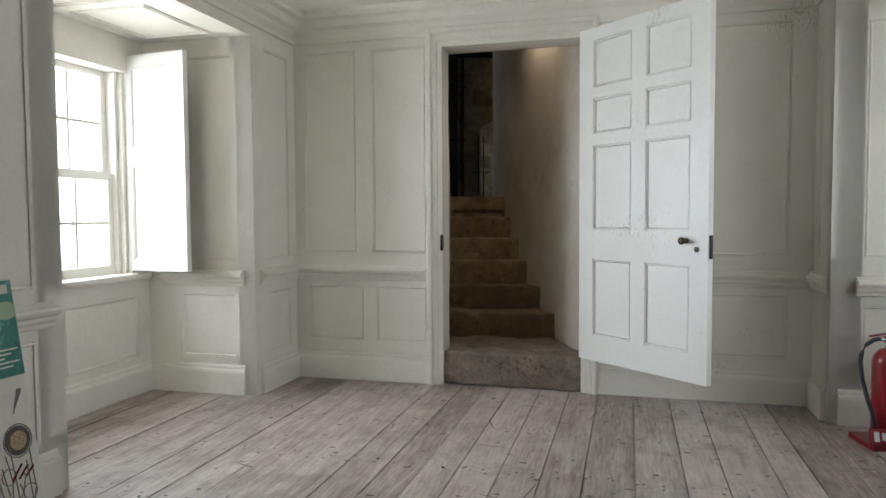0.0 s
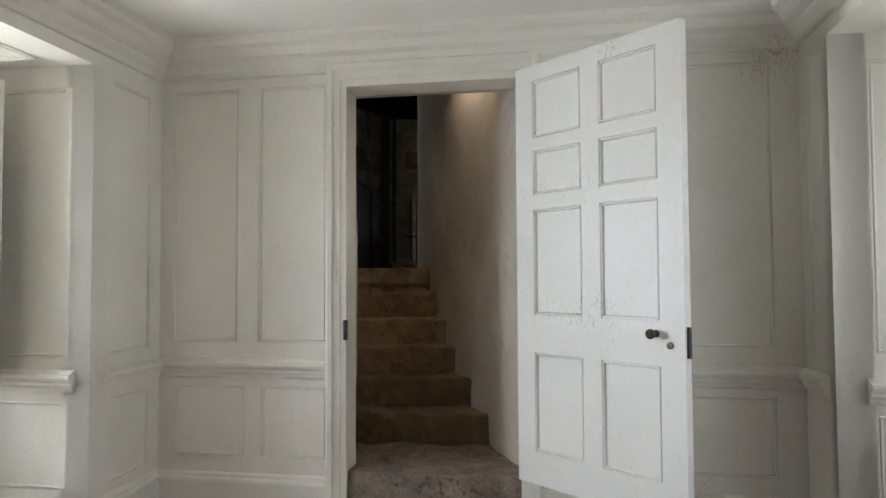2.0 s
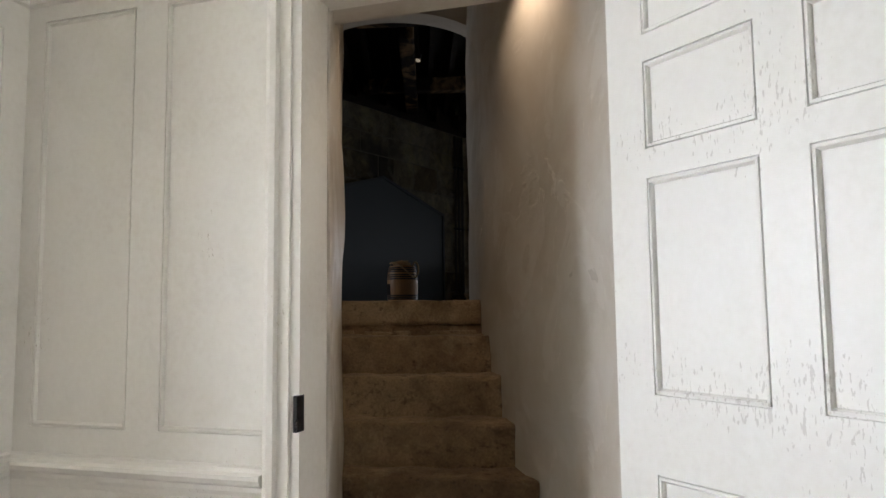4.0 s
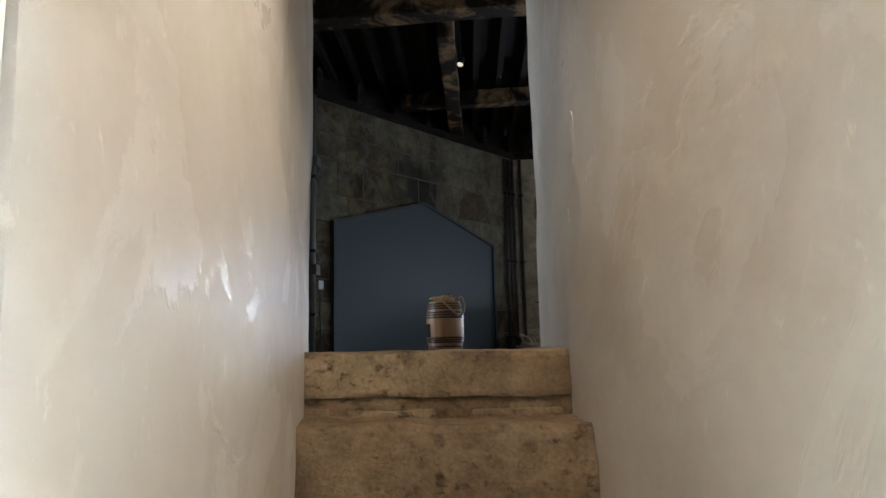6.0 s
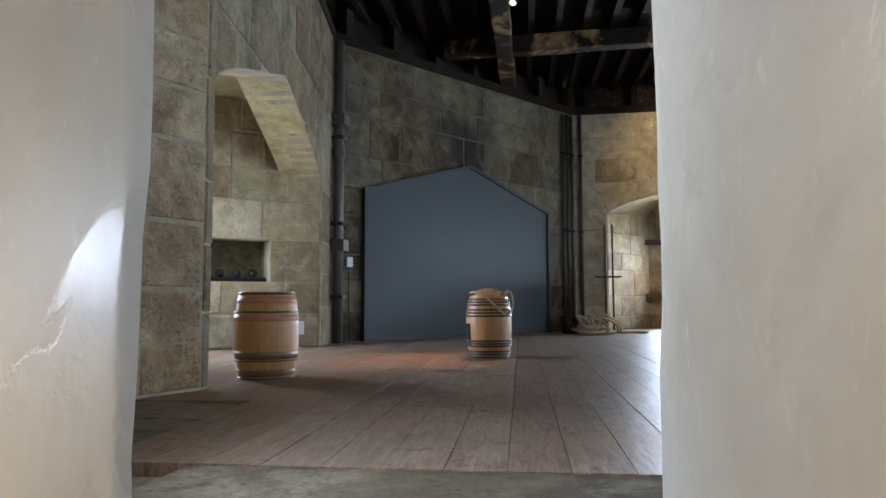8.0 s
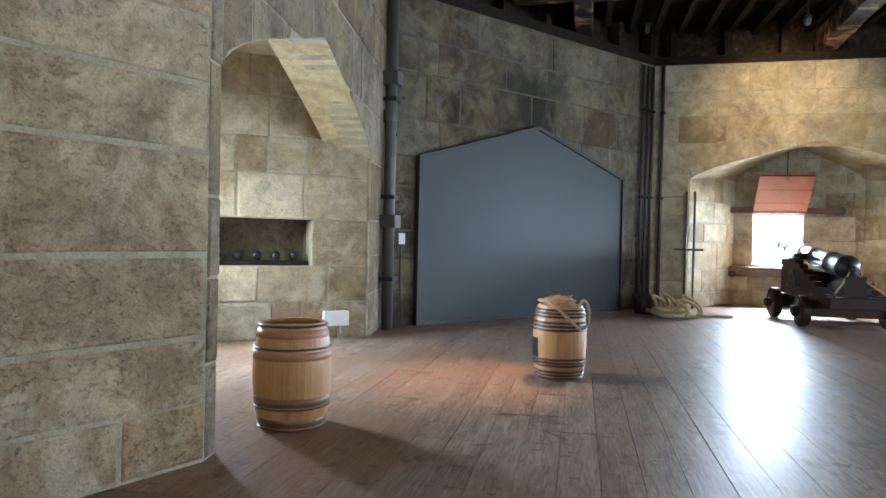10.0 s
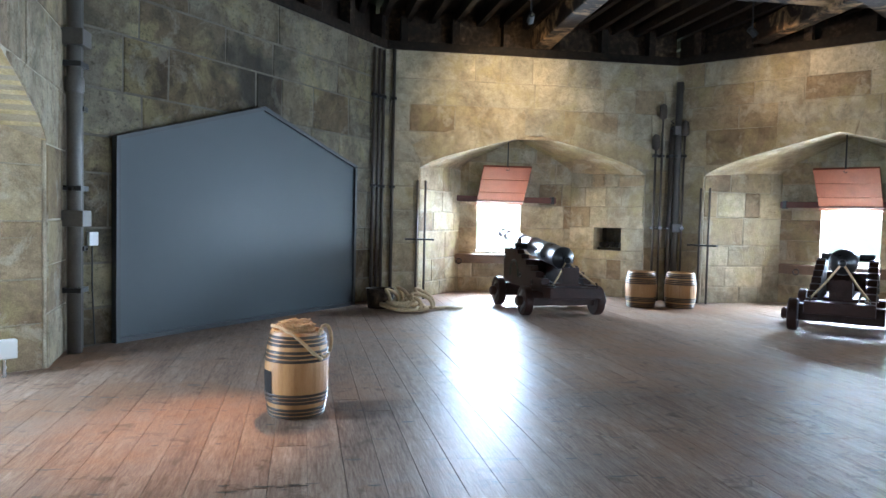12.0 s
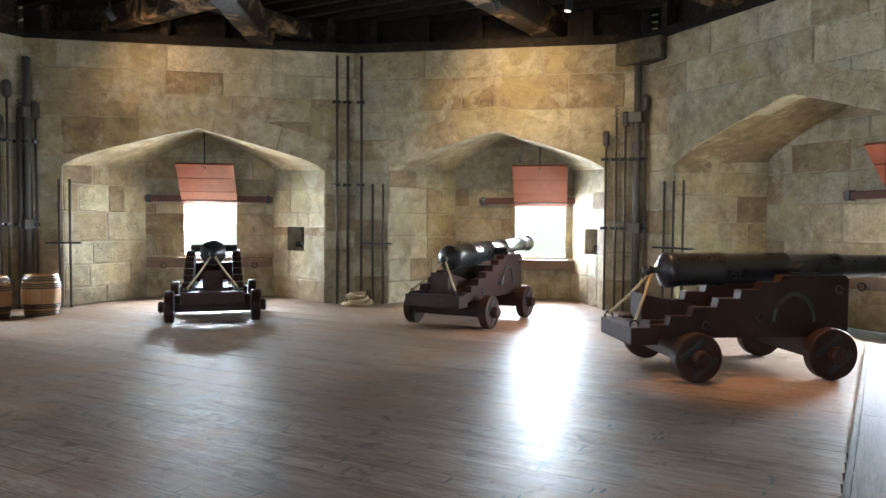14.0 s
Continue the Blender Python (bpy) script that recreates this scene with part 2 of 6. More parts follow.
def plaster_mat(name):
    """Old limewash over tan plaster: smooth pale coats with broken edges and a slight shine."""
    N, wave, ranged, maths, blend, ramp, finish = node_kit(name)
    base = wave(1.3, 7.0, 0.6, 0.4)
    col = ramp(base, [(0.3, (0.46, 0.4, 0.32)), (0.45, (0.54, 0.485, 0.405)), (0.57, (0.58, 0.54, 0.47)), (0.72, (0.65, 0.625, 0.57))])
    coat = wave(1.7, 8.0, 0.55, 0.9, 7.0)
    cm = ranged(coat, 0.535, 0.55)
    col = blend(maths('MULTIPLY', cm, 0.22), col, (0.66, 0.62, 0.55))
    scuff = ranged(wave(26.0, 5.0, 0.7, 0.3, 4.0, (1, 1, 0.5)), 0.62, 0.7, 0.0, 0.4)
    col = blend(scuff, col, (0.75, 0.69, 0.58))
    grime = ranged(wave(3.2, 8.0, 0.7, 0.6, 15.0), 0.52, 0.7, 0.0, 0.32)
    col = blend(grime, col, (0.4, 0.33, 0.24))
    fine = wave(120.0, 3.0, 0.6)
    flake = wave(22.0, 5.0, 0.6, 0.6, 2.0)
    h = maths('ADD', maths('ADD', maths('MULTIPLY', cm, 0.035), maths('MULTIPLY', base, 0.4)), maths('ADD', maths('MULTIPLY', maths('MULTIPLY', flake, cm), 0.16), maths('MULTIPLY', wave(6.0, 5.0, 0.6), 0.22)))
    h = maths('ADD', h, maths('MULTIPLY', fine, 0.015))
    return finish(col, maths('SUBTRACT', ranged(base, 0.3, 0.7, 0.5, 0.42), maths('MULTIPLY', cm, 0.16)), h, 0.32, 0.24)


PLASTER = plaster_mat("stair_plaster")
STEP = stone_mat("worn_step_stone", [(0.1, (0.14, 0.09, 0.05)), (0.5, (0.23, 0.155, 0.085)), (0.9, (0.31, 0.225, 0.13))], (0.4, 0.31, 0.19), 0.3, (0.07, 0.045, 0.028), 0.5, 0.85, 0.8, 0.5, 2.0)
SLAB = stone_mat("stone_slab", [(0.1, (0.15, 0.115, 0.08)), (0.5, (0.24, 0.19, 0.135)), (0.9, (0.33, 0.27, 0.2))], (0.42, 0.37, 0.29), 0.4, (0.07, 0.055, 0.04), 0.6, 0.6, 0.5, 0.6, 8.0)
STEP_GREY = stone_mat("grey_granite_step", [(0.1, (0.16, 0.125, 0.095)), (0.9, (0.27, 0.225, 0.175))], (0.36, 0.31, 0.25), 0.3, (0.07, 0.055, 0.042), 0.4, 0.9, 0.8, 0.3, 5.0)
STONE = stone_mat("ashlar", [(0.05, (0.2, 0.14, 0.085)), (0.25, (0.33, 0.255, 0.16)), (0.45, (0.44, 0.365, 0.235)), (0.62, (0.38, 0.345, 0.26)), (0.8, (0.51, 0.44, 0.3)), (0.95, (0.58, 0.52, 0.39))], (0.56, 0.51, 0.4), 0.42, (0.15, 0.115, 0.07), 0.5, 0.7, 0.4, moss=0.45)
VOUSSOIR = stone_mat("arch_stone", [(0.05, (0.34, 0.27, 0.17)), (0.5, (0.43, 0.36, 0.235)), (0.95, (0.51, 0.44, 0.31))], (0.56, 0.51, 0.4), 0.4, (0.15, 0.115, 0.07), 0.5, 0.7, 0.4, 0.35, moss=0.4)
PIERSTONE = stone_mat("pier_ashlar", [(0.05, (0.25, 0.155, 0.085)), (0.35, (0.36, 0.26, 0.15)), (0.6, (0.42, 0.325, 0.205)), (0.95, (0.47, 0.39, 0.265))], (0.52, 0.45, 0.33), 0.45, (0.14, 0.09, 0.055), 0.55, 0.9, 0.4, 0.6, 31.0, vary=0.5)
WEATHERED = stone_mat("weathered_ashlar", [(0.05, (0.14, 0.09, 0.055)), (0.35, (0.22, 0.165, 0.105)), (0.6, (0.26, 0.215, 0.145)), (0.95, (0.33, 0.28, 0.2))], (0.36, 0.33, 0.26), 0.45, (0.06, 0.045, 0.03), 0.6, 0.85, 0.5, 0.7, 44.0, moss=0.25)
# paler and yellower stone: window light on the deep soffit, painted in
LITSTONE = stone_mat("yellow_lit_stone", [(0.05, (0.5, 0.42, 0.24)), (0.95, (0.58, 0.5, 0.3))], (0.62, 0.57, 0.42), 0.4, (0.3, 0.2, 0.07), 0.5, 0.7, 0.3, 0.3, 52.0)
# tones darkened for the dim wall and shaded niches, besides the soot
SOOT_SHADE = stone_mat("soot_shade_ashlar", [(0.05, (0.05, 0.033, 0.019)), (0.25, (0.1, 0.075, 0.045)), (0.5, (0.15, 0.125, 0.082)), (0.75, (0.12, 0.105, 0.077)), (0.95, (0.19, 0.165, 0.115))], (0.22, 0.2, 0.155), 0.45, (0.035, 0.029, 0.02), 0.6, moss=0.25, shift=11.0)


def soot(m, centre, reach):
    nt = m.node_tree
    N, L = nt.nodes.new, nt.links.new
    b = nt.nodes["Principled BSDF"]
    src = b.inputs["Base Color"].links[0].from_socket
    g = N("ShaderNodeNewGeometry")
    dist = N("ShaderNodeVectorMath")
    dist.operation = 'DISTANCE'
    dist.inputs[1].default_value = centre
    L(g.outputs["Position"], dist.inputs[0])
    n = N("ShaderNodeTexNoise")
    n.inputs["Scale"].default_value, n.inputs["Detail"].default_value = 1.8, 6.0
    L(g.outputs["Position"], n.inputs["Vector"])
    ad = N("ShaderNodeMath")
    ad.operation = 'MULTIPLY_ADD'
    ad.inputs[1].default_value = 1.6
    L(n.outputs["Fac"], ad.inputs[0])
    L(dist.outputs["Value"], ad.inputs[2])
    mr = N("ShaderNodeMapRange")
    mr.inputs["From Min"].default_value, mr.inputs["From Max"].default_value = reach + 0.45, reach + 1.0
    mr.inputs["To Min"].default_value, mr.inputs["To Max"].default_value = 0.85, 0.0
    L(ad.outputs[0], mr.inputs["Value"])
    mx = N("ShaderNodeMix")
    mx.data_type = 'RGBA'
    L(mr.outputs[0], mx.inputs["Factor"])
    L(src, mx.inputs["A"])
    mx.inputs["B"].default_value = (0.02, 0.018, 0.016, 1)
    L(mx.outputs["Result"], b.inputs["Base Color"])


soot(SOOT_SHADE, (-1.35, 17.4, 4.45), 0.55)
MORTAR = mat("mortar", [(0.3, (0.31, 0.265, 0.185)), (0.7, (0.48, 0.425, 0.32))], 3.0, 0.85, 0.5, 60, stain=(0.15, 0.12, 0.08), stain_amt=0.6, grain=0.25, lime=(((0.12, 0.095, 0.065), 0.5, 3.0, 0.53),))
# mortar darkened to go with the dim wall behind the screen
DARKMORTAR = mat("soot_shade_mortar", [(0.3, (0.08, 0.07, 0.05)), (0.7, (0.17, 0.15, 0.115))], 3.0, 0.85, 0.5, 60, stain=(0.04, 0.034, 0.025), stain_amt=0.7, grain=0.25)
TIMBER = mat("dark_timber", [(0.3, (0.008, 0.0055, 0.004)), (0.52, (0.022, 0.015, 0.01)), (0.64, (0.06, 0.04, 0.024)), (0.75, (0.16, 0.105, 0.06))], 2.2, 0.75, 0.6, 14, rnd=0.16, fw=0.45, spec=0.2)
# pale patches are worn sapwood, brightened in colour for warm spotlight glow
BEAM = mat("worn_lit_beam", [(0.3, (0.009, 0.006, 0.0045)), (0.52, (0.024, 0.016, 0.011)), (0.7, (0.06, 0.04, 0.025))], 2.2, 0.75, 0.6, 14, fw=0.45, grain=0.3, lime=(((0.42, 0.27, 0.135), 0.85, 1.6, 0.5),), spec=0.2)
BULB = bpy.data.materials.new("lamp_glass")
BULB.use_nodes = True
BULB.node_tree.nodes["Principled BSDF"].inputs["Emission Color"].default_value = (1, 0.85, 0.6, 1)
BULB.node_tree.nodes["Principled BSDF"].inputs["Emission Strength"].default_value = 0.4
SCREEN = mat("grey_blue_screen", [(0.3, (0.044, 0.054, 0.06)), (0.7, (0.053, 0.064, 0.07))], 1.0, 0.55, 0.02, 200, spec=0.36)
SCREENEDGE = mat("dark_frame_paint", [(0.3, (0.02, 0.023, 0.027)), (0.7, (0.035, 0.04, 0.045))], 4.0, 0.5, 0.05)
OAK = mat("barrel_oak", [(0.25, (0.27, 0.135, 0.045)), (0.5, (0.42, 0.225, 0.085)), (0.75, (0.52, 0.31, 0.14))], 3.0, 0.42, 0.15, 40, stretch=(6, 6, 0.6), rnd=0.07)
HOOPWOOD = mat("barrel_hoop", [(0.3, (0.1, 0.05, 0.025)), (0.7, (0.2, 0.11, 0.06))], 8.0, 0.35, 0.2, 60, coat=0.3)
COPPER = mat("coppery_hoop", [(0.3, (0.3, 0.13, 0.065)), (0.7, (0.44, 0.21, 0.11))], 8.0, 0.38, 0.15, 60, coat=0.2)
HOOPDARK = mat("dark_hoop", [(0.3, (0.03, 0.02, 0.015)), (0.7, (0.07, 0.05, 0.035))], 8.0, 0.35, 0.2, 60)
ROPE = mat("hemp_rope", [(0.3, (0.32, 0.22, 0.11)), (0.7, (0.52, 0.4, 0.24))], 30.0, 0.9, 0.6, 120)
FRAY = mat("frayed_hemp", [(0.3, (0.42, 0.31, 0.17)), (0.7, (0.62, 0.5, 0.32))], 30.0, 0.9, 0.3, 120)
IRON = mat("black_iron", [(0.3, (0.008, 0.008, 0.009)), (0.7, (0.02, 0.02, 0.021))], 6.0, 0.3, 0.15, 60, coat=0.0)
CARRIAGE = mat("carriage_paint", [(0.3, (0.016, 0.008, 0.0062)), (0.7, (0.045, 0.02, 0.0145))], 4.0, 0.55, 0.2, 50, rnd=0.1, spec=0.2)
REDWOOD = mat("red_port_lid", [(0.3, (0.2, 0.05, 0.024)), (0.7, (0.33, 0.09, 0.045))], 4.0, 0.55, 0.15, 50, rnd=0.15)
PIPE = mat("pipe_grey", [(0.3, (0.06, 0.056, 0.05)), (0.7, (0.12, 0.11, 0.095))], 5.0, 0.5, 0.1)
BROWNPOLE = mat("brown_pole", [(0.3, (0.036, 0.029, 0.024)), (0.7, (0.078, 0.062, 0.049))], 5.0, 0.5, 0.1)
DARKGREEN = mat("dark_green_paint", [(0.3, (0.012, 0.018, 0.013)), (0.7, (0.025, 0.035, 0.026))], 6.0, 0.5, 0.1)
REDBAR = mat("dull_red_timber", [(0.3, (0.06, 0.02, 0.015)), (0.7, (0.13, 0.045, 0.033))], 4.0, 0.6, 0.2, 50)
SILLWOOD = mat("brown_timber", [(0.3, (0.1, 0.062, 0.038)), (0.7, (0.2, 0.13, 0.085))], 4.0, 0.6, 0.3, 30)
RED = mat("extinguisher_red", [(0.3, (0.16, 0.006, 0.013)), (0.7, (0.2, 0.008, 0.016))], 3.0, 0.22, 0.0, rough_var=0.04)
BLACK = mat("black_rubber", [(0.3, (0.012, 0.012, 0.012)), (0.7, (0.025, 0.025, 0.025))], 9.0, 0.5, 0.05)
DARKHOLE = mat("dark_inside", [(0.3, (0.006, 0.005, 0.004)), (0.7, (0.012, 0.01, 0.008))], 9.0, 0.95, 0.0, rough_var=0.02)
WHITEPL = mat("white_plastic", [(0.3, (0.7, 0.72, 0.74)), (0.7, (0.78, 0.79, 0.8))], 3.0, 0.35, 0.0)
STEEL = mat("steel", [(0.3, (0.5, 0.5, 0.5)), (0.7, (0.62, 0.62, 0.62))], 20.0, 0.25, 0.02, metal=1.0)
BLUE = mat("blue_plastic", [(0.3, (0.02, 0.12, 0.5)), (0.7, (0.03, 0.16, 0.6))], 3.0, 0.4, 0.0)
BRASS = mat("dark_brass", [(0.3, (0.1, 0.085, 0.06)), (0.7, (0.2, 0.17, 0.12))], 20.0, 0.3, 0.05, metal=0.9)
GREENPRINT = mat("green_print", [(0.35, (0.02, 0.13, 0.1)), (0.55, (0.04, 0.24, 0.19)), (0.7, (0.25, 0.42, 0.33))], 6.0, 0.4, 0.0)
PALEGREEN = mat("pale_green_print", [(0.3, (0.3, 0.45, 0.28)), (0.7, (0.4, 0.52, 0.34))], 9.0, 0.4, 0.0)
KNOT = mat("dark_knot", [(0.3, (0.07, 0.05, 0.04)), (0.7, (0.15, 0.115, 0.095))], 20.0, 0.6, 0.0)
PAPER = mat("cream_paper", [(0.3, (0.62, 0.6, 0.52)), (0.7, (0.72, 0.7, 0.62))], 3.0, 0.5, 0.0)
GREYINK = mat("grey_ink", [(0.3, (0.16, 0.16, 0.15)), (0.7, (0.3, 0.29, 0.27))], 9.0, 0.6, 0.0)

glass = bpy.data.materials.new("window_glass")
glass.use_nodes = True
_g = glass.node_tree.nodes["Principled BSDF"]
_g.inputs["Transmission Weight"].default_value = 1.0
_g.inputs["Roughness"].default_value = 0.0
_g.inputs["IOR"].default_value = 1.45


# ---------------- mesh helpers ----------------
def thing(name, m, label="", category="", group="", kind=""):
    e = new(name)
    e.matrix_world = m
    return tagged(e, label, category, group, kind)


def link_bm(name, bm, material, parent=None, label="", smooth=False, m=None):
    me = bpy.data.meshes.new(name)
    bm.to_mesh(me)
    bm.free()
    if smooth:
        for p in me.polygons:
            p.use_smooth = True
    me.materials.append(material)
    ob = new(name, me)
    if parent is not None:
        ob.parent = parent
    if m is not None:
        ob.matrix_basis = m
    if label:
        tagged(ob, label)
    return ob


def part(name, bm, material, parent, label="", smooth=False, m=None):
    return link_bm(name, bm, material, parent, label, smooth, m)


def box(bm, x0, x1, y0, y1, z0, z1, bevel=0.0, m=None):
    tmp = bmesh.new() if bevel else bm
    vs = [tmp.verts.new(Vector(c)) for c in ((x0, y0, z0), (x1, y0, z0), (x1, y1, z0), (x0, y1, z0), (x0, y0, z1), (x1, y0, z1), (x1, y1, z1), (x0, y1, z1))]
    for f in ((0, 3, 2, 1), (4, 5, 6, 7), (0, 1, 5, 4), (1, 2, 6, 5), (2, 3, 7, 6), (3, 0, 4, 7)):
        tmp.faces.new([vs[i] for i in f])
    if m is not None:
        bmesh.ops.transform(tmp, matrix=m, verts=vs)
    if bevel:
        bmesh.ops.bevel(tmp, geom=list(tmp.edges), offset=bevel, segments=2, affect='EDGES', profile=0.6)
        merge(bm, tmp)
    return bm


def merge(bm, tmp):
    made = {v: bm.verts.new(v.co) for v in tmp.verts}
    for f in tmp.faces:
        bm.faces.new([made[v] for v in f.verts])
    tmp.free()


def bx(*a, bevel=0.0, m=None):
    return box(bmesh.new(), *a, bevel=bevel, m=m)


def lathe(profile, seg=28, bm=None, m=None, cap=True):
    """Turned about z: profile of (radius, height) from bottom to top."""
    bm = bm or bmesh.new()
    rings = []
    made = []
    for r, z in profile:
        ring = [bm.verts.new((r * math.cos(2 * math.pi * i / seg), r * math.sin(2 * math.pi * i / seg), z)) for i in range(seg)]
        rings.append(ring)
        made += ring
    for a, b in zip(rings, rings[1:]):
        for i in range(seg):
            j = (i + 1) % seg
            bm.faces.new((a[i], a[j], b[j], b[i]))
    if cap:
        bm.faces.new(rings[0][::-1])
        bm.faces.new(rings[-1])
    if m is not None:
        bmesh.ops.transform(bm, matrix=m, verts=made)
    return bm


def tube(points, r, seg=8, bm=None, closed=False):
    """A round bar swept along points."""
    bm = bm or bmesh.new()
    pts = [Vector(p) for p in points]
    rings = []
    n = len(pts)
    for i, p in enumerate(pts):
        a, b = pts[(i - 1) % n if closed else max(i - 1, 0)], pts[(i + 1) % n if closed else min(i + 1, n - 1)]
        d = (b - a).normalized()
        up = Vector((0, 0, 1)) if abs(d.z) < 0.9 else Vector((1, 0, 0))
        s = d.cross(up).normalized()
        q = s.cross(d)
        rings.append([bm.verts.new(p + r * (math.cos(2 * math.pi * k / seg) * s + math.sin(2 * math.pi * k / seg) * q)) for k in range(seg)])
    pairs = list(zip(rings, rings[1:])) + ([(rings[-1], rings[0])] if closed else [])
    for a, b in pairs:
        for k in range(seg):
            j = (k + 1) % seg
            bm.faces.new((a[k], a[j], b[j], b[k]))
    if not closed:
        bm.faces.new(rings[0][::-1])
        bm.faces.new(rings[-1])
    return bm


def prism(poly, y0, y1, bm=None):
    """An outline in x, z drawn out from y0 to y1."""
    bm = bm or bmesh.new()
    a = [bm.verts.new((x, y0, z)) for x, z in poly]
    b = [bm.verts.new((x, y1, z)) for x, z in poly]
    bm.faces.new(a)
    bm.faces.new(b[::-1])
    for i in range(len(poly)):
        j = (i + 1) % len(poly)
        bm.faces.new((a[j], a[i], b[i], b[j]))
    return bm


def roughen(bm, amount, scale, cuts=0, seed=0.0):
    if cuts:
        bmesh.ops.subdivide_edges(bm, edges=list(bm.edges), cuts=cuts, use_grid_fill=True)
    for v in bm.verts:
        p = v.co * scale + Vector((seed, seed * 1.7, 0))
        v.co += amount * noise.noise_vector(p) + 0.4 * amount * noise.noise_vector(p * 3.1)
    return bm


# ---------------- lower room: panelled walls ----------------
ROOM = pose(0, 4.89, 0, 0, 0, -15)      # x along the door wall, y towards the stair


def nested(bm, u0, u1, z0, z1, steps):
    """A rectangular panel as loops, each (inset, depth)."""
    prev = None
    for ins, dep in steps:
        ring = [bm.verts.new(c) for c in ((u0 + ins, dep, z0 + ins), (u1 - ins, dep, z0 + ins), (u1 - ins, dep, z1 - ins), (u0 + ins, dep, z1 - ins))]
        if prev:
            for i in range(4):
                j = (i + 1) % 4
                bm.faces.new((prev[i], prev[j], ring[j], ring[i]))
        prev = ring
    bm.faces.new(prev)
    return bm


SUNK = [(0, 0), (0.0008, 0.008), (0.0032, 0.008), (0.0045, 0.0), (0.011, -0.001), (0.0145, 0.004), (0.017, 0.0095)]


def panelled(parent, m, u0, u1, z0, z1, panels, material=None, thick=0.16, steps=SUNK, frame_name="panel_frame"):
    """A wall face at local y = 0, seen from -y, with sunk panels (u0, u1, z0, z1)."""
    material = material or PAINT
    us = sorted({u0, u1, *(p[0] for p in panels), *(p[1] for p in panels)})
    zs = sorted({z0, z1, *(p[2] for p in panels), *(p[3] for p in panels)})
    bm = bmesh.new()
    vmap = {}

    def vert(u, z):
        if (u, z) not in vmap:
            vmap[(u, z)] = bm.verts.new((u, 0, z))
        return vmap[(u, z)]
    for a, b in zip(us, us[1:]):
        for c, d in zip(zs, zs[1:]):
            mu, mz = (a + b) / 2, (c + d) / 2
            if any(p[0] < mu < p[1] and p[2] < mz < p[3] for p in panels):
                continue
            bm.faces.new((vert(a, c), vert(b, c), vert(b, d), vert(a, d)))
    # closed body behind
    box(bm, u0, u1, 0.022, thick, z0, z1)
    for (a, b, c, d) in ((u0, 0, z0, z1), (u1, 0, z0, z1)):
        v = [bm.verts.new(q) for q in ((a, 0, c), (a, 0.022, c), (a, 0.022, d), (a, 0, d))]
        bm.faces.new(v)
    for zz in (z0, z1):
        v = [bm.verts.new(q) for q in ((u0, 0, zz), (u1, 0, zz), (u1, 0.022, zz), (u0, 0.022, zz))]
        bm.faces.new(v)
    part(frame_name, bm, material, parent, m=m)
    for p in panels:
        part("panel", nested(bmesh.new(), *p, steps), material, parent, m=m)


def moulding(name, parent, m, profile, length, material=None):
    """A run of moulding: profile of (out, z), out towards -y, drawn along x."""
    bm = bmesh.new()
    a = [bm.verts.new((0, -o, z)) for o, z in profile]
    b = [bm.verts.new((length, -o, z)) for o, z in profile]
    for i in range(len(profile) - 1):
        bm.faces.new((a[i], b[i], b[i + 1], a[i + 1]))
    bm.faces.new(a[::-1])
    bm.faces.new(b)
    return part(name, bm, material or PAINT, parent, m=m)


DADO = [(0, 0.73), (0.012, 0.735), (0.016, 0.75), (0.028, 0.765), (0.03, 0.78), (0.045, 0.79), (0.052, 0.805), (0.05, 0.818), (0.03, 0.824), (0.024, 0.835), (0, 0.84)]
SKIRT = [(0, 0.0), (0.026, 0.0), (0.026, 0.15), (0.022, 0.165), (0.012, 0.172), (0.01, 0.19), (0, 0.2)]
CORNICE = [(0, 2.44), (0.018, 2.445), (0.024, 2.47), (0.05, 2.5), (0.06, 2.52), (0.1, 2.535), (0.13, 2.57), (0.165, 2.585), (0.17, 2.61), (0.19, 2.63), (0, 2.63)]
CEIL = 2.63
BAY_H = 2.38


def wall_thing(name, label):
    return tagged(thing(name, Matrix()), label, "wall", "", "structure")


def dress(w, m, u0, u1, dado=True, cornice=True):
    t = m @ pose(u0, 0, 0)
    if dado:
        moulding("dado_rail", w, t, DADO, u1 - u0)
    moulding("skirting", w, t, SKIRT, u1 - u0)
    if cornice:
        moulding("cornice", w, t, CORNICE, u1 - u0)


UL, UR = -1.13, 2.36          # side walls
OW = 0.955                    # door opening 0 .. OW
# door wall, in three pieces round the opening
wn1 = wall_thing("wall_door", "cream painted panelled wall round the stair door")
panelled(wn1, ROOM, UL, -0.1, 0, CEIL, [(-1.05, -0.65, 0.93, 2.38), (-0.52, -0.125, 0.93, 2.38), (-1.02, -0.6, 0.29, 0.69), (-0.5, -0.125, 0.29, 0.69)])
panelled(wn1, ROOM, OW + 0.1, UR, 0, CEIL, [(1.16, 1.56, 0.93, 2.38), (1.69, 2.22, 0.93, 2.38), (1.16, 1.56, 0.29, 0.69), (1.69, 2.22, 0.29, 0.69)])
panelled(wn1, ROOM, -0.1, OW + 0.1, 2.4, CEIL, [])
dress(wn1, ROOM, UL, -0.115)
dress(wn1, ROOM, OW + 0.115, UR)
moulding("cornice", wn1, ROOM @ pose(-0.115, 0, 0), CORNICE, OW + 0.23)


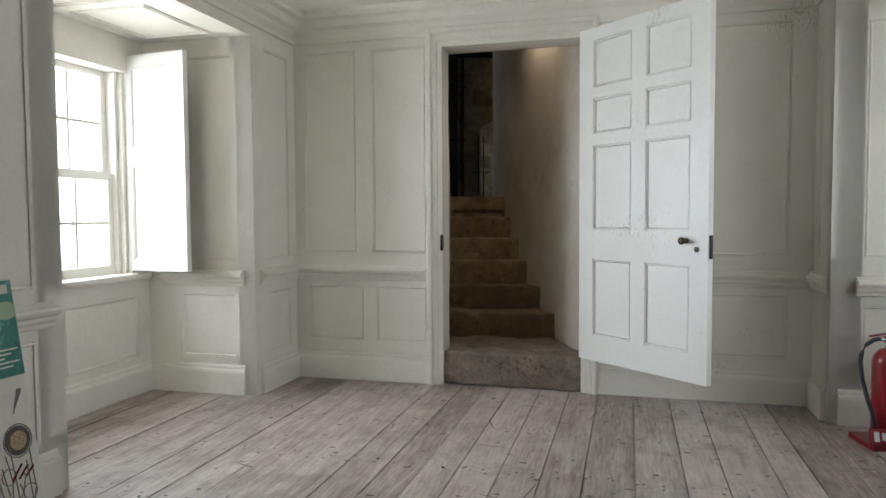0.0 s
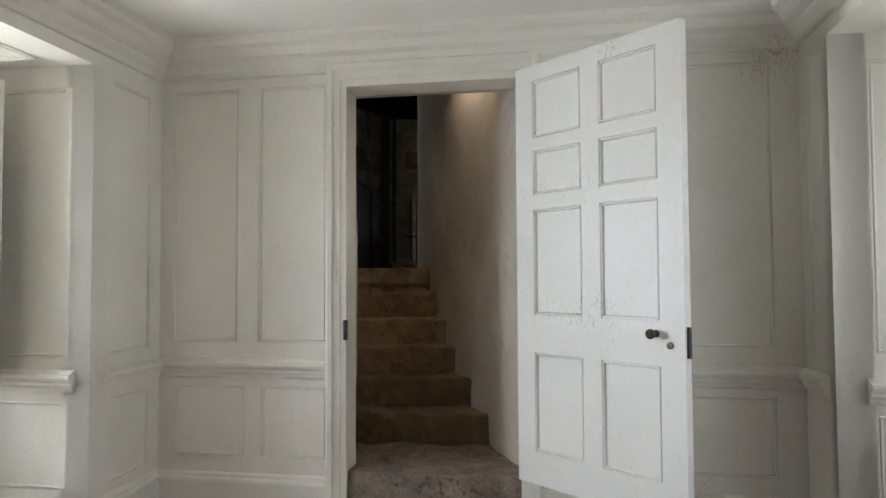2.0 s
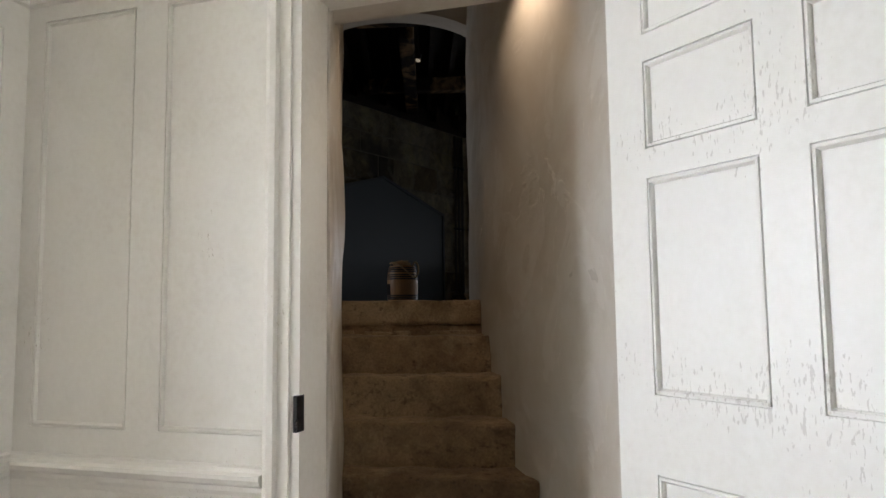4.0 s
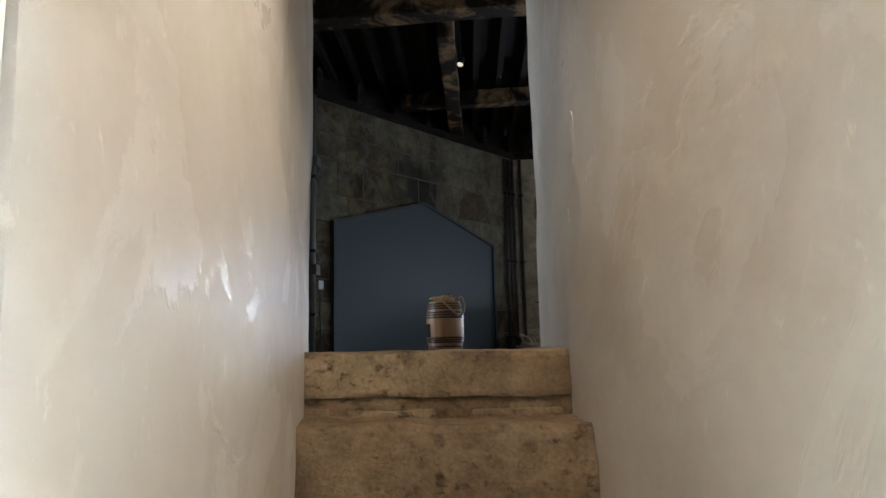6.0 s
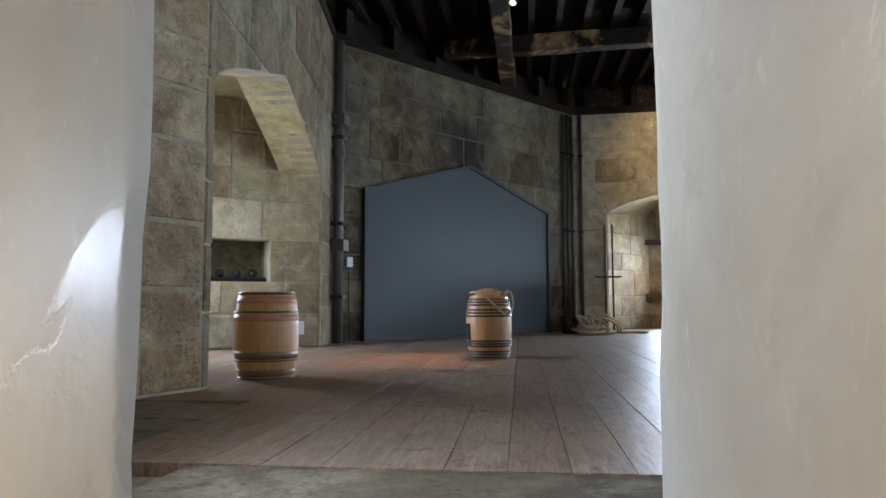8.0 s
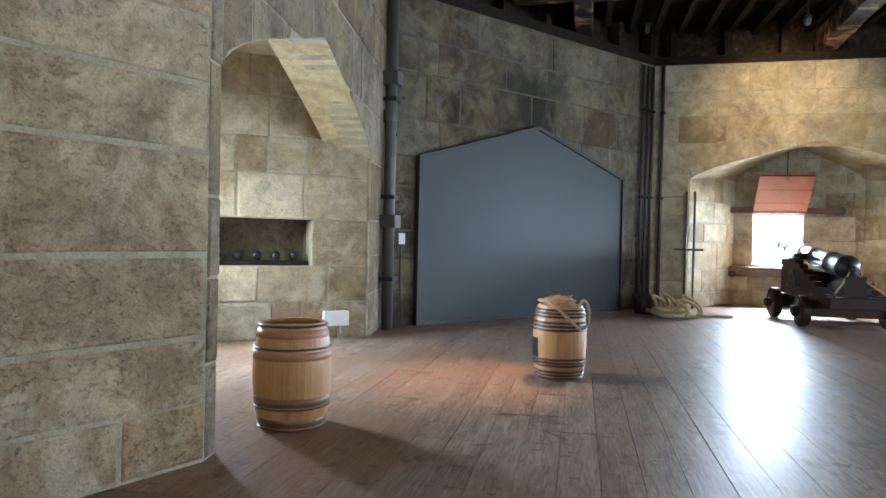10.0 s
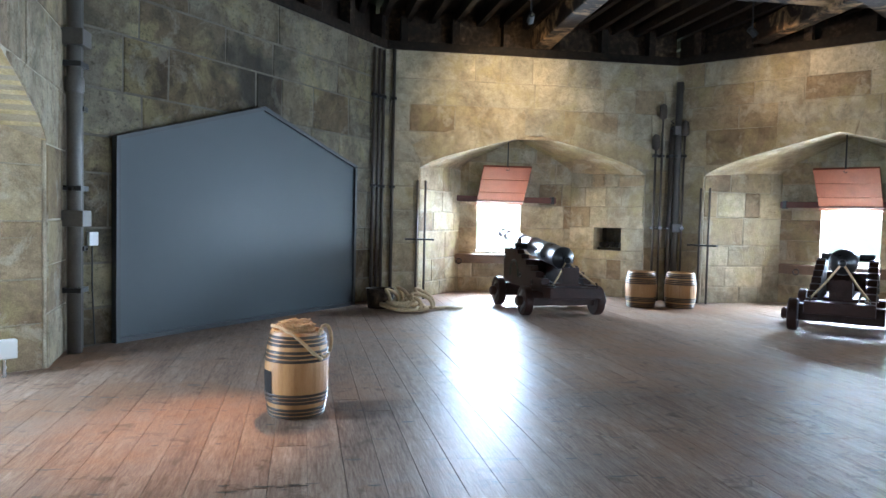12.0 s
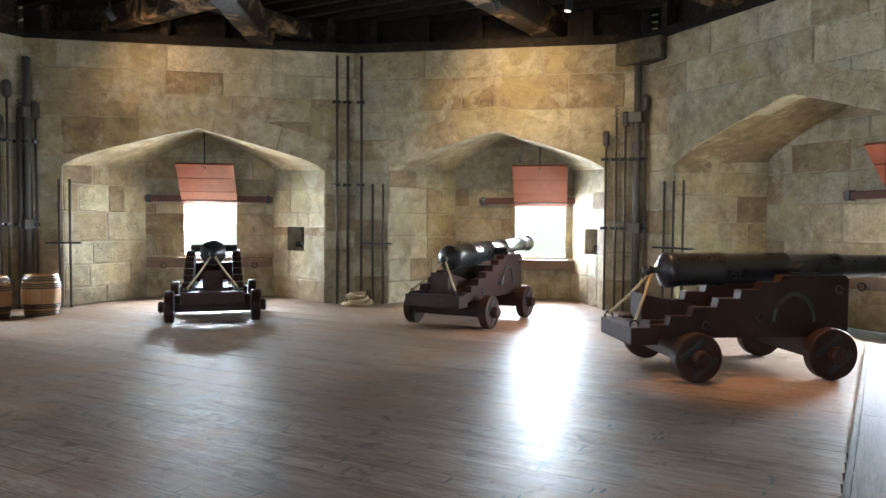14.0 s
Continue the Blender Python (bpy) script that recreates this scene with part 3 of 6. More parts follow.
# door surround: stepped architrave
def architrave(parent, m, w, h):
    prof = [(0.0, 0.0), (0.0, 0.012), (0.028, 0.014), (0.03, 0.022), (0.062, 0.026), (0.068, 0.04), (0.085, 0.044), (0.1, 0.036), (0.102, 0.0)]
    for side in (0, 1):
        bm = bmesh.new()
        rows = []
        for o, d in prof:
            x = -1.12 * o if side == 0 else w + 1.12 * o
            rows.append((bm.verts.new((x, -d, 0)), bm.verts.new((x, -d, h + 1.42 * o))))
        for a, b in zip(rows, rows[1:]):
            bm.faces.new((a[0], b[0], b[1], a[1]))
        part("architrave_side", bm, PAINT, parent, m=m)
    bm = bmesh.new()
    rows = []
    for o, d in prof:
        rows.append((bm.verts.new((-1.12 * o, -d, h + 1.42 * o)), bm.verts.new((w + 1.12 * o, -d, h + 1.42 * o))))
    for a, b in zip(rows, rows[1:]):
        bm.faces.new((a[0], a[1], b[1], b[0]))
    part("architrave_head", bm, PAINT, parent, m=m)
    part("jamb_lining", bx(-0.1, 0.0, 0.0, 0.17, 0, h), PAINT, parent, m=m)
    part("jamb_lining", bx(w, w + 0.1, 0.0, 0.17, 0, h), PAINT, parent, m=m)
    part("head_lining", bx(-0.1, w + 0.1, 0.0, 0.2, h, h + 0.04), PAINT, parent, m=m)


dframe = tagged(thing("door_frame", Matrix()), "cream painted moulded timber door surround", "door frame", "", "structure")
architrave(dframe, ROOM, OW, 2.36)
part("strike_plate", bx(-0.012, 0.003, -0.03, 0.015, 0.95, 1.06, bevel=0.003), IRON, dframe, "black iron strike plate", m=ROOM)

# the door leaf, open into the room
LEAF = ROOM @ pose(OW + 0.005, -0.045, 0.25, 0, 0, -41)
leaf = tagged(thing("door_1", LEAF), "open white painted eight-panel door with flaking paint", "door", "", "structure")
lw, lh = 0.97, 2.13
cols = [(0.12, 0.43), (0.54, 0.85)]
rowz = [(0.165, 0.66), (0.85, 1.385), (1.46, 1.685), (1.755, 2.05)]
lp = [(a, b, c, d) for a, b in cols for c, d in rowz]
panelled(leaf, pose(0, -0.022, 0), 0, lw, 0, lh, lp, DOORPAINT, 0.044, frame_name="leaf_frame")
kb = lathe([(0.022, 0), (0.022, 0.006), (0.009, 0.01), (0.009, 0.035), (0.022, 0.042), (0.03, 0.056), (0.028, 0.07), (0.014, 0.078)], 20)
part("door_knob", kb, BRASS, leaf, "dark brass knob", True, pose(lw - 0.138, -0.022, 0.797, 90) @ Matrix.Scale(0.74, 4))
part("keyhole_plate", lathe([(0.016, 0), (0.016, 0.004), (0.01, 0.005)], 16), BRASS, leaf, "", True, pose(lw - 0.07, -0.022, 0.75, 90))
part("keyhole", bx(-0.004, 0.004, -0.0285, -0.02, 0.738, 0.755), BLACK, leaf, m=pose(lw - 0.07, 0, 0))
part("rim_lock", bx(lw - 0.004, lw + 0.01, -0.01, 0.012, 0.7, 0.83, bevel=0.003), BLACK, leaf, "black iron lock case")

# left side: return wall, window bay, near pier
LB = -1.95                     # face of the window wall in the bay
left_m = ROOM @ pose(UL, 0, 0, 0, 0, 90)       # faces +x of the room; local x runs from the near end to the door wall
wl = wall_thing("wall_window_side", "cream painted panelled wall with a deep window bay")
panelled(wl, left_m, -0.6, 0, 0, CEIL, [(-0.5, -0.1, 0.9, 2.33), (-0.5, -0.1, 0.25, 0.68)])
dress(wl, left_m, -0.545, 0)
panelled(wl, left_m, -6.4, -2.22, 0, CEIL, [(-3.1, -2.36, 0.9, 2.33), (-3.1, -2.36, 0.25, 0.68), (-4.2, -3.3, 0.9, 2.33), (-4.2, -3.3, 0.25, 0.68)])
dress(wl, left_m, -6.4, -2.28)
panelled(wl, left_m, -2.22, -0.6, BAY_H - 0.006, CEIL, [])
moulding("cornice", wl, left_m @ pose(-2.28, 0, 0), CORNICE, 1.74)
# bay cheeks
cheek_m = ROOM @ pose(LB, -0.6, 0)
wb = wall_thing("wall_bay", "cream panelled cheeks and window wall of the bay")
panelled(wb, cheek_m, 0, UL - LB - 0.0, 0, BAY_H, [(0.22, 0.7, 0.9, 2.26), (0.26, 0.7, 0.25, 0.68)])
moulding("dado_rail", wb, cheek_m @ pose(0.12, 0, 0), DADO, 0.62)
moulding("skirting", wb, cheek_m, SKIRT, 0.74)
panelled(wb, ROOM @ pose(UL, -2.22, 0, 0, 0, 180), 0, UL - LB, 0, BAY_H, [(0.12, 0.7, 0.9, 2.26), (0.12, 0.7, 0.25, 0.68)])
# window wall below the sill and above the head
win_m = ROOM @ pose(LB, -0.6, 0, 0, 0, 90)
WU0, WU1, WZ0, WZ1 = -1.5, -0.13, 0.82, 2.2
panelled(wb, win_m, -1.62, 0, 0, WZ0 - 0.04, [(-1.5, -0.85, 0.25, 0.66), (-0.75, -0.12, 0.25, 0.66)])
moulding("skirting", wb, win_m @ pose(-1.62, 0, 0), SKIRT, 1.62)
panelled(wb, win_m, -1.62, 0, WZ1, BAY_H, [])
panelled(wb, win_m, WU1, 0, WZ0 - 0.04, WZ1, [])
panelled(wb, win_m, -1.62, WU0, WZ0 - 0.04, WZ1, [])


def sash_window(name, m, u0, u1, z0, z1):
    """A sash window set back from the local face y = 0."""
    w = tagged(thing(name, m), "white painted timber sash window with small panes", "window", "", "structure")
    fr = bmesh.new()
    for i, d in enumerate((0.0, 0.03, 0.06)):
        o = i * 0.03
        box(fr, u0 + o, u0 + o + 0.03, d, 0.2, z0, z1, 0.004)
        box(fr, u1 - o - 0.03, u1 - o, d, 0.2, z0, z1, 0.004)
    box(fr, u0, u1, 0.0, 0.2, z1 - 0.05, z1)
    part("window_frame", fr, PAINT, w)
    part("window_sill", bx(u0 - 0.13, u1 + 0.1, -0.05, 0.2, z0 - 0.04, z0, bevel=0.008), PAINT, w)
    a, b = u0 + 0.09, u1 - 0.09
    zm = (z0 + z1) / 2 - 0.05
    for (za, zb, dy) in ((z0, zm + 0.02, 0.09), (zm - 0.02, z1 - 0.05, 0.13)):
        s = bmesh.new()
        box(s, a, a + 0.045, dy, dy + 0.035, za, zb)
        box(s, b - 0.045, b, dy, dy + 0.035, za, zb)
        box(s, a + 0.045, b - 0.045, dy, dy + 0.035, za, za + 0.06)
        box(s, a + 0.045, b - 0.045, dy, dy + 0.035, zb - 0.04, zb)
        n = 4
        for i in range(1, n):
            x = a + 0.045 + (b - a - 0.09) * i / n
            box(s, x - 0.01, x + 0.01, dy + 0.002, dy + 0.033, za + 0.06, zb - 0.04)
        z = (za + zb) / 2 + 0.01
        box(s, a + 0.045, b - 0.045, dy + 0.003, dy + 0.031, z - 0.01, z + 0.01)
        part("sash", s, PAINT, w)
        g = part("pane", bx(a + 0.04, b - 0.04, dy + 0.014, dy + 0.018, za + 0.05, zb - 0.03), glass, w)
        g.visible_shadow = False
    return w


sash_window("window_1", win_m, WU0, WU1, WZ0, WZ1)
# open shutter against the far cheek
shut = thing("window_shutter", ROOM @ pose(LB - 0.04, -0.76, WZ0 + 0.02, 0, 0, -6), "white painted two-panel window shutter, folded open", "shutter")
panelled(shut, pose(0, 0, 0), 0, 0.5, 0, 1.42, [(0.06, 0.44, 0.07, 0.7), (0.06, 0.44, 0.8, 1.34)], DOORPAINT, 0.04, frame_name="shutter_frame")

# bay ceiling, panelled
def flat_ceiling(name, m, u0, u1, w0, w1, z, label, material, panels=()):
    c = bmesh.new()
    box(c, u0, u1, w0, w1, z, z + 0.15)
    for p in panels:
        for k in range(2):
            o = 0.03 * k
            for (a, b, e, f) in ((p[0] + o, p[1] - o, p[2] + o, p[2] + o + 0.012), (p[0] + o, p[1] - o, p[3] - o - 0.012, p[3] - o), (p[0] + o, p[0] + o + 0.012, p[2] + o, p[3] - o), (p[1] - o - 0.012, p[1] - o, p[2] + o, p[3] - o)):
                box(c, a, b, e, f, z - 0.008 + 0.002 * k, z)
    ob = link_bm(name, c, material)
    ob.matrix_world = m
    return tagged(ob, label, "ceiling", "", "structure")


flat_ceiling("ceiling_bay", ROOM, LB - 0.1, UL - 0.155, -2.25, -0.55, BAY_H, "cream panelled soffit over the window bay", PAINT, [(LB + 0.1, UL - 0.22, -2.1, -1.45), (LB + 0.1, UL - 0.22, -1.35, -0.72)])
flat_ceiling("ceiling_lower", ROOM, -1.3, 2.5, -6.5, 0.15, CEIL, "plain white plaster ceiling", CEILPAINT)

# right side: short return, second bay
right_m = ROOM @ pose(UR, 0, 0, 0, 0, -90)
wr = wall_thing("wall_far_side", "cream painted panelled wall with a second bay")
panelled(wr, right_m, 0, 0.38, 0, CEIL, [(0.1, 0.3, 0.9, 2.33)])
dress(wr, right_m, 0, 0.32)
panelled(wr, right_m, 0.38, 2.1, BAY_H - 0.006, CEIL, [])
moulding("cornice", wr, right_m @ pose(0.32, 0, 0), CORNICE, 6.2)
panelled(wr, right_m, 2.1, 6.5, 0, CEIL, [])
rc_m = ROOM @ pose(UR, -0.38, 0)
RB = 0.72
panelled(wr, rc_m, 0, RB, 0, BAY_H, [(0.17, 0.58, 0.95, 2.25), (0.17, 0.58, 0.25, 0.68)])
moulding("dado_rail", wr, rc_m @ pose(0.13, 0, 0), DADO, RB - 0.13)
moulding("skirting", wr, rc_m @ pose(0.05, 0, 0), SKIRT, RB - 0.05)
rw_m = ROOM @ pose(UR + RB, -0.38, 0, 0, 0, -90)
panelled(wr, rw_m, 0, 1.8, 0, WZ0 - 0.04, [(0.1, 0.7, 0.25, 0.66), (0.8, 1.5, 0.25, 0.66)])
panelled(wr, rw_m, 0, 0.2, WZ0 - 0.04, BAY_H, [])
panelled(wr, rw_m, 1.5, 1.8, WZ0 - 0.04, BAY_H, [])
panelled(wr, rw_m, 0.2, 1.5, WZ1, BAY_H, [])
panelled(wr, ROOM @ pose(UR + RB, -2.1, 0, 0, 0, 180), 0, RB, 0, BAY_H, [])
sash_window("window_2", rw_m, 0.2, 1.5, WZ0, WZ1)
flat_ceiling("ceiling_bay_far", ROOM, UR + 0.155, UR + RB + 0.1, -2.15, -0.33, BAY_H, "cream panelled soffit over the second bay", PAINT, [(UR + 0.2, UR + RB - 0.1, -1.9, -0.5)])
wk = wall_thing("wall_behind", "plain cream wall behind the walker")
panelled(wk, ROOM @ pose(2.5, -6.4, 0, 0, 0, 180), 0, 3.8, 0, CEIL, [(0.3, 1.8, 0.9, 2.3), (2.0, 3.5, 0.9, 2.3)])

# sky above and bright ground below, outside each window
area_lamp("window_light_1", ROOM @ pose(LB - 0.85, -0.85, 2.0, 0, -76, 0), 2.3, 2.6, 1050, DAY_ROOM)
area_lamp("ground_light_1", ROOM @ pose(LB - 1.2, -1.3, 0.3, 0, -115, 0), 1.3, 2.6, 230, (1.0, 0.98, 0.78))
area_lamp("window_light_2", ROOM @ pose(UR + RB + 0.85, -1.23, 2.0, 0, 76, 0), 2.3, 2.6, 190, DAY_ROOM)
area_lamp("ground_light_2", ROOM @ pose(UR + RB + 1.2, -1.23, 0.3, 0, 115, 0), 1.3, 2.6, 60, (1.0, 0.98, 0.78))

# added slab, out of view: stops the window lamp spilling past the stair
wo = link_bm("wall_outer", bx(-4.1, -1.2, 1.75, 1.95, -3.6, 3.6), MORTAR)
wo.matrix_world = ROOM
tagged(wo, "unseen added slab that keeps window lamp light off the gun room floor", "wall", "", "structure")

# lower floor
lf = tagged(link_bm("floor_lower", bx(-2.1, 3.3, -6.5, 0.4, -0.2, -0.03), OLDBOARD), "worn grey-brown wide pine floorboards", "floor", "", "structure")
lf.matrix_world = ROOM
rng = random.Random(4)
x = -2.1
while x < 3.25:
    bw = rng.uniform(0.165, 0.235)
    ends = [-6.5, rng.uniform(-4.6, -2.4), 0.01]
    for a, b in zip(ends, ends[1:]):
        part("floorboard", bx(x + 0.0025, x + bw - 0.0025, a + 0.0015, b - 0.0015, -0.03, rng.uniform(-0.003, 0.002)), OLDBOARD, lf)
    x += bw
nb = bmesh.new()
rng = random.Random(5)
for w in range(9):
    wy = -0.35 - 0.62 * w
    x = -1.9
    while x < 3.2:
        for k in (0, 1):
            px_, py_ = x + rng.uniform(-0.03, 0.03), wy + rng.uniform(-0.03, 0.03) + 0.04 * k
            vs = [nb.verts.new((px_ + 0.0085 * math.cos(a), py_ + 0.0085 * math.sin(a), 0.0035)) for a in np.linspace(0, 2 * math.pi, 7)[:-1]]
            nb.faces.new(vs)
        x += 0.115
tagged(part("nail_heads", nb, IRON, lf, "dark iron nail heads"), kind="stuff")
kn = bmesh.new()
for k in range(260):
    px_, py_ = rng.uniform(-1.95, 2.9), rng.uniform(-4.5, -0.05)
    ra, rb = rng.uniform(0.008, 0.022), rng.uniform(0.006, 0.013)
    kn.faces.new([kn.verts.new((px_ + ra * (1 + 0.2 * math.sin(3 * a + k)) * math.cos(a), py_ + rb * math.sin(a), 0.0032)) for a in np.linspace(0, 2 * math.pi, 11)[:-1]])
for k in range(70):
    px_, py_, an = rng.uniform(-1.95, 2.9), rng.uniform(-4.0, -0.05), rng.uniform(-0.5, 0.5) + 1.57 * rng.randint(0, 1)
    ln = rng.uniform(0.03, 0.11)
    kn.faces.new([kn.verts.new((px_ + ln * math.cos(a) * math.cos(an) - 0.004 * math.sin(a) * math.sin(an), py_ + ln * math.cos(a) * math.sin(an) + 0.004 * math.sin(a) * math.cos(an), 0.0034)) for a in np.linspace(0, 2 * math.pi, 9)[:-1]])
tagged(part("knots", kn, KNOT, lf, "dark knots, gouges and scuffs in the boards"), kind="stuff")

# ---------------- stair between the rooms ----------------
EXT = (2.57, -0.69)
PATCH = (0.6, 6.48, 1.97)
ZF = 1.37                      # gun room floor
LPATH = [(0.047, 5.06), (0.0, 5.5), (-0.07, 6.0), (-0.175, 6.5), (-0.292, 6.95), (-0.32, 7.07)]
RPATH = [(0.97, 4.815), (0.87, 5.4), (0.7, 6.0), (0.58, 6.6), (0.545, 6.9), (0.53, 7.15), (0.53, 7.35), (0.548, 7.55), (0.615, 7.75), (0.76, 7.9), (0.95, 7.95)]


def resample(path, step):
    out = [Vector((*path[0], 0))]
    for a, b in zip(path, path[1:]):
        a, b = Vector((*a, 0)), Vector((*b, 0))
        n = max(1, round((b - a).length / step))
        out += [a.lerp(b, i / n) for i in range(1, n + 1)]
    for _ in range(3):
        out = [out[0]] + [(out[i - 1] + 2 * out[i] + out[i + 1]) / 4 for i in range(1, len(out) - 1)] + [out[-1]]
    return out


WALL_GRID = {}


def plaster_wall(name, path, side, z0, z1):
    """An uneven plastered wall along a path; side -1 thickens to the left, 1 to the right."""
    pts = resample(path, 0.1)
    nz = 30
    bm = bmesh.new()
    grid = []
    for i, p in enumerate(pts):
        d = (pts[min(i + 1, len(pts) - 1)] - pts[max(i - 1, 0)]).normalized()
        n = Vector((d.y, -d.x, 0)) * side
        col = []
        for k in range(nz + 1):
            q = p + Vector((0, 0, z0 + (z1 - z0) * k / nz))
            q = q + n * (0.02 * noise.noise(q * 1.6) + 0.008 * noise.noise(q * 6))
            col.append(bm.verts.new(q))
        col.append(bm.verts.new(p + n * 0.35 + Vector((0, 0, z1))))
        col.append(bm.verts.new(p + n * 0.35 + Vector((0, 0, z0))))
        grid.append(col)
    WALL_GRID[name] = ([[v.co.copy() for v in col[:nz + 1]] for col in grid], z0, (z1 - z0) / nz)
    for a, b in zip(grid, grid[1:]):
        for k in range(nz + 2):
            bm.faces.new((a[k], b[k], b[k + 1], a[k + 1]))
    for col in (grid[0], grid[-1]):
        bm.faces.new(col)
    bmesh.ops.recalc_face_normals(bm, faces=list(bm.faces))
    ob = link_bm(name, bm, PLASTER, smooth=False)
    for p in ob.data.polygons:
        p.use_smooth = len(p.vertices) == 4
    return tagged(ob, "uneven tan lime-plastered stair wall", "wall", "", "structure")


plaster_wall("wall_stair_west", LPATH, -1, -0.1, 3.42)
plaster_wall("wall_stair_east", RPATH, 1, -0.1, 3.42)


def daub(name, at_y, z, wide, high, side, seed, label, lean=0.25):
    """A smear of filler with an uneven edge, lying on a stair wall."""
    rng = random.Random(seed)
    cols, z0, dz = WALL_GRID[name]

    def on_wall(y, zz):
        k = max(0, min(int((zz - z0) / dz), len(cols[0]) - 2))
        f = (zz - z0) / dz - k
        line = [c[k].lerp(c[k + 1], f) for c in cols]
        for p, q in zip(line, line[1:]):
            if p.y <= y < q.y:
                return p.lerp(q, (y - p.y) / (q.y - p.y)), (q - p).normalized()
        return line[-1], (line[-1] - line[-2]).normalized()
    bm = bmesh.new()
    ring = []
    for a in np.linspace(0, 2 * math.pi, 44)[:-1]:
        g = 1 + 0.1 * math.sin(2 * a + seed) + 0.07 * math.sin(5 * a + 2 * seed) + rng.uniform(-0.04, 0.04)
        ring.append((wide * g * math.cos(a), high * g * math.sin(a)))
    loops = []
    for sc, lift in ((1.0, -0.001), (0.96, 0.0015), (0.8, 0.002), (0.4, 0.0021)):
        row = []
        for u, v in ring:
            w, d = on_wall(at_y + sc * (u + lean * v), z + sc * v)
            w = w - Vector((d.y, -d.x, 0)) * side * lift
            row.append(bm.verts.new(w))
        loops.append(row)
    for p, q in zip(loops, loops[1:]):
        for k in range(len(p)):
            j = (k + 1) % len(p)
            bm.faces.new((p[k], p[j], q[j], q[k]))
    bm.faces.new(loops[-1])
    bmesh.ops.recalc_face_normals(bm, faces=list(bm.faces))
    part("filler_patch", bm, PLASTER, bpy.data.objects[name], label)


daub("wall_stair_east", PATCH[1], PATCH[2] - 0.012, 0.04, 0.08, 1, 8, "smooth oval patch of filler")
daub("wall_stair_east", 6.52, 1.735, 0.012, 0.02, 1, 3, "small daub of filler")
sc_ = bmesh.new()
box(sc_, -0.75, 1.35, 4.95, 7.3, 3.34, 3.5)
tagged(link_bm("ceiling_stair", sc_, PLASTER), "tan plastered ceiling of the stair", "ceiling", "", "structure")
over = link_bm("wall_over_stair_door", bx(-0.5, 1.5, 0.17, 0.4, 2.4, 3.5), PLASTER)
over.matrix_world = ROOM
tagged(over, "plaster above the stair door", "wall", "", "structure")

stair = tagged(thing("stair", Matrix()), "worn brown granite steps between plastered walls", "stairs", "", "structure")
FRONT = [(4.8, -15), (5.5, -11), (5.76, -8), (5.99, -5), (6.21, -3), (6.42, -1), (6.62, 0)]
for i, (yf, ang) in enumerate(FRONT):
    top = 0.23 + 0.19 * i
    y1 = (FRONT[i + 1][0] - yf + 0.25) if i < 6 else 0.4
    b = bmesh.new()
    box(b, -0.85, 0.85, 0, y1, 0.0 if i == 0 else top - (0.26 if i < 6 else 0.135), top, 0.018)
    bmesh.ops.subdivide_edges(b, edges=[e for e in b.edges if e.calc_length() > 0.5], cuts=24, use_grid_fill=True)
    bmesh.ops.subdivide_edges(b, edges=[e for e in b.edges if e.calc_length() > 0.12], cuts=3, use_grid_fill=True)
    roughen(b, 0.016 if i < 6 else 0.009, 7.0, 0, i * 3.3)
    part("step", b, STEP if i else STEP_GREY, stair, m=pose(0.45 - 0.04 * i, yf - 0.02, 0, 0, 0, ang))
# pinning stones under the top step
rng = random.Random(9)
part("bedding", roughen(bx(-0.45, 0.85, 6.612, 6.95, 1.1, 1.238), 0.006, 5, 16), STEP, stair, "tan mortar bed under the top step")
x = -0.3
while x < 0.75:
    w = rng.uniform(0.1, 0.3)
    b = roughen(bx(x, x + w - 0.012, 6.6, 6.9, 1.145, 1.215 + rng.uniform(-0.012, 0.008), bevel=0.015), 0.006, 9, 1, x)
    part("pinning_stone", b, STEP, stair)
    x += w + rng.uniform(0.03, 0.14)
land = roughen(bx(-0.9, 1.3, 6.7, 8.36, 1.2, ZF - 0.008), 0.008, 4, 14)
tagged(link_bm("floor_landing", land, SLAB), "trodden dark stone landing at the head of the stair", "floor", "", "structure")

# ---------------- gun room ----------------
P = [(-2.25, 9.1), (-1.9, 10.07), (-2.9, 15.3), (0.45, 19.95), (5.75, 20.05), (9.25, 16.2), (11.1, 11.75), (8.34, 7.34), (4.8, 6.2), (0.9, 7.95), (-0.36, 7.1), (-2.25, 9.1)]
WALL_H = 4.27


def facet(i):
    a, b = Vector(P[i]), Vector(P[i + 1])
    d = b - a
    return pose(a.x, a.y, ZF, 0, 0, math.degrees(math.atan2(d.y, d.x))), d.length


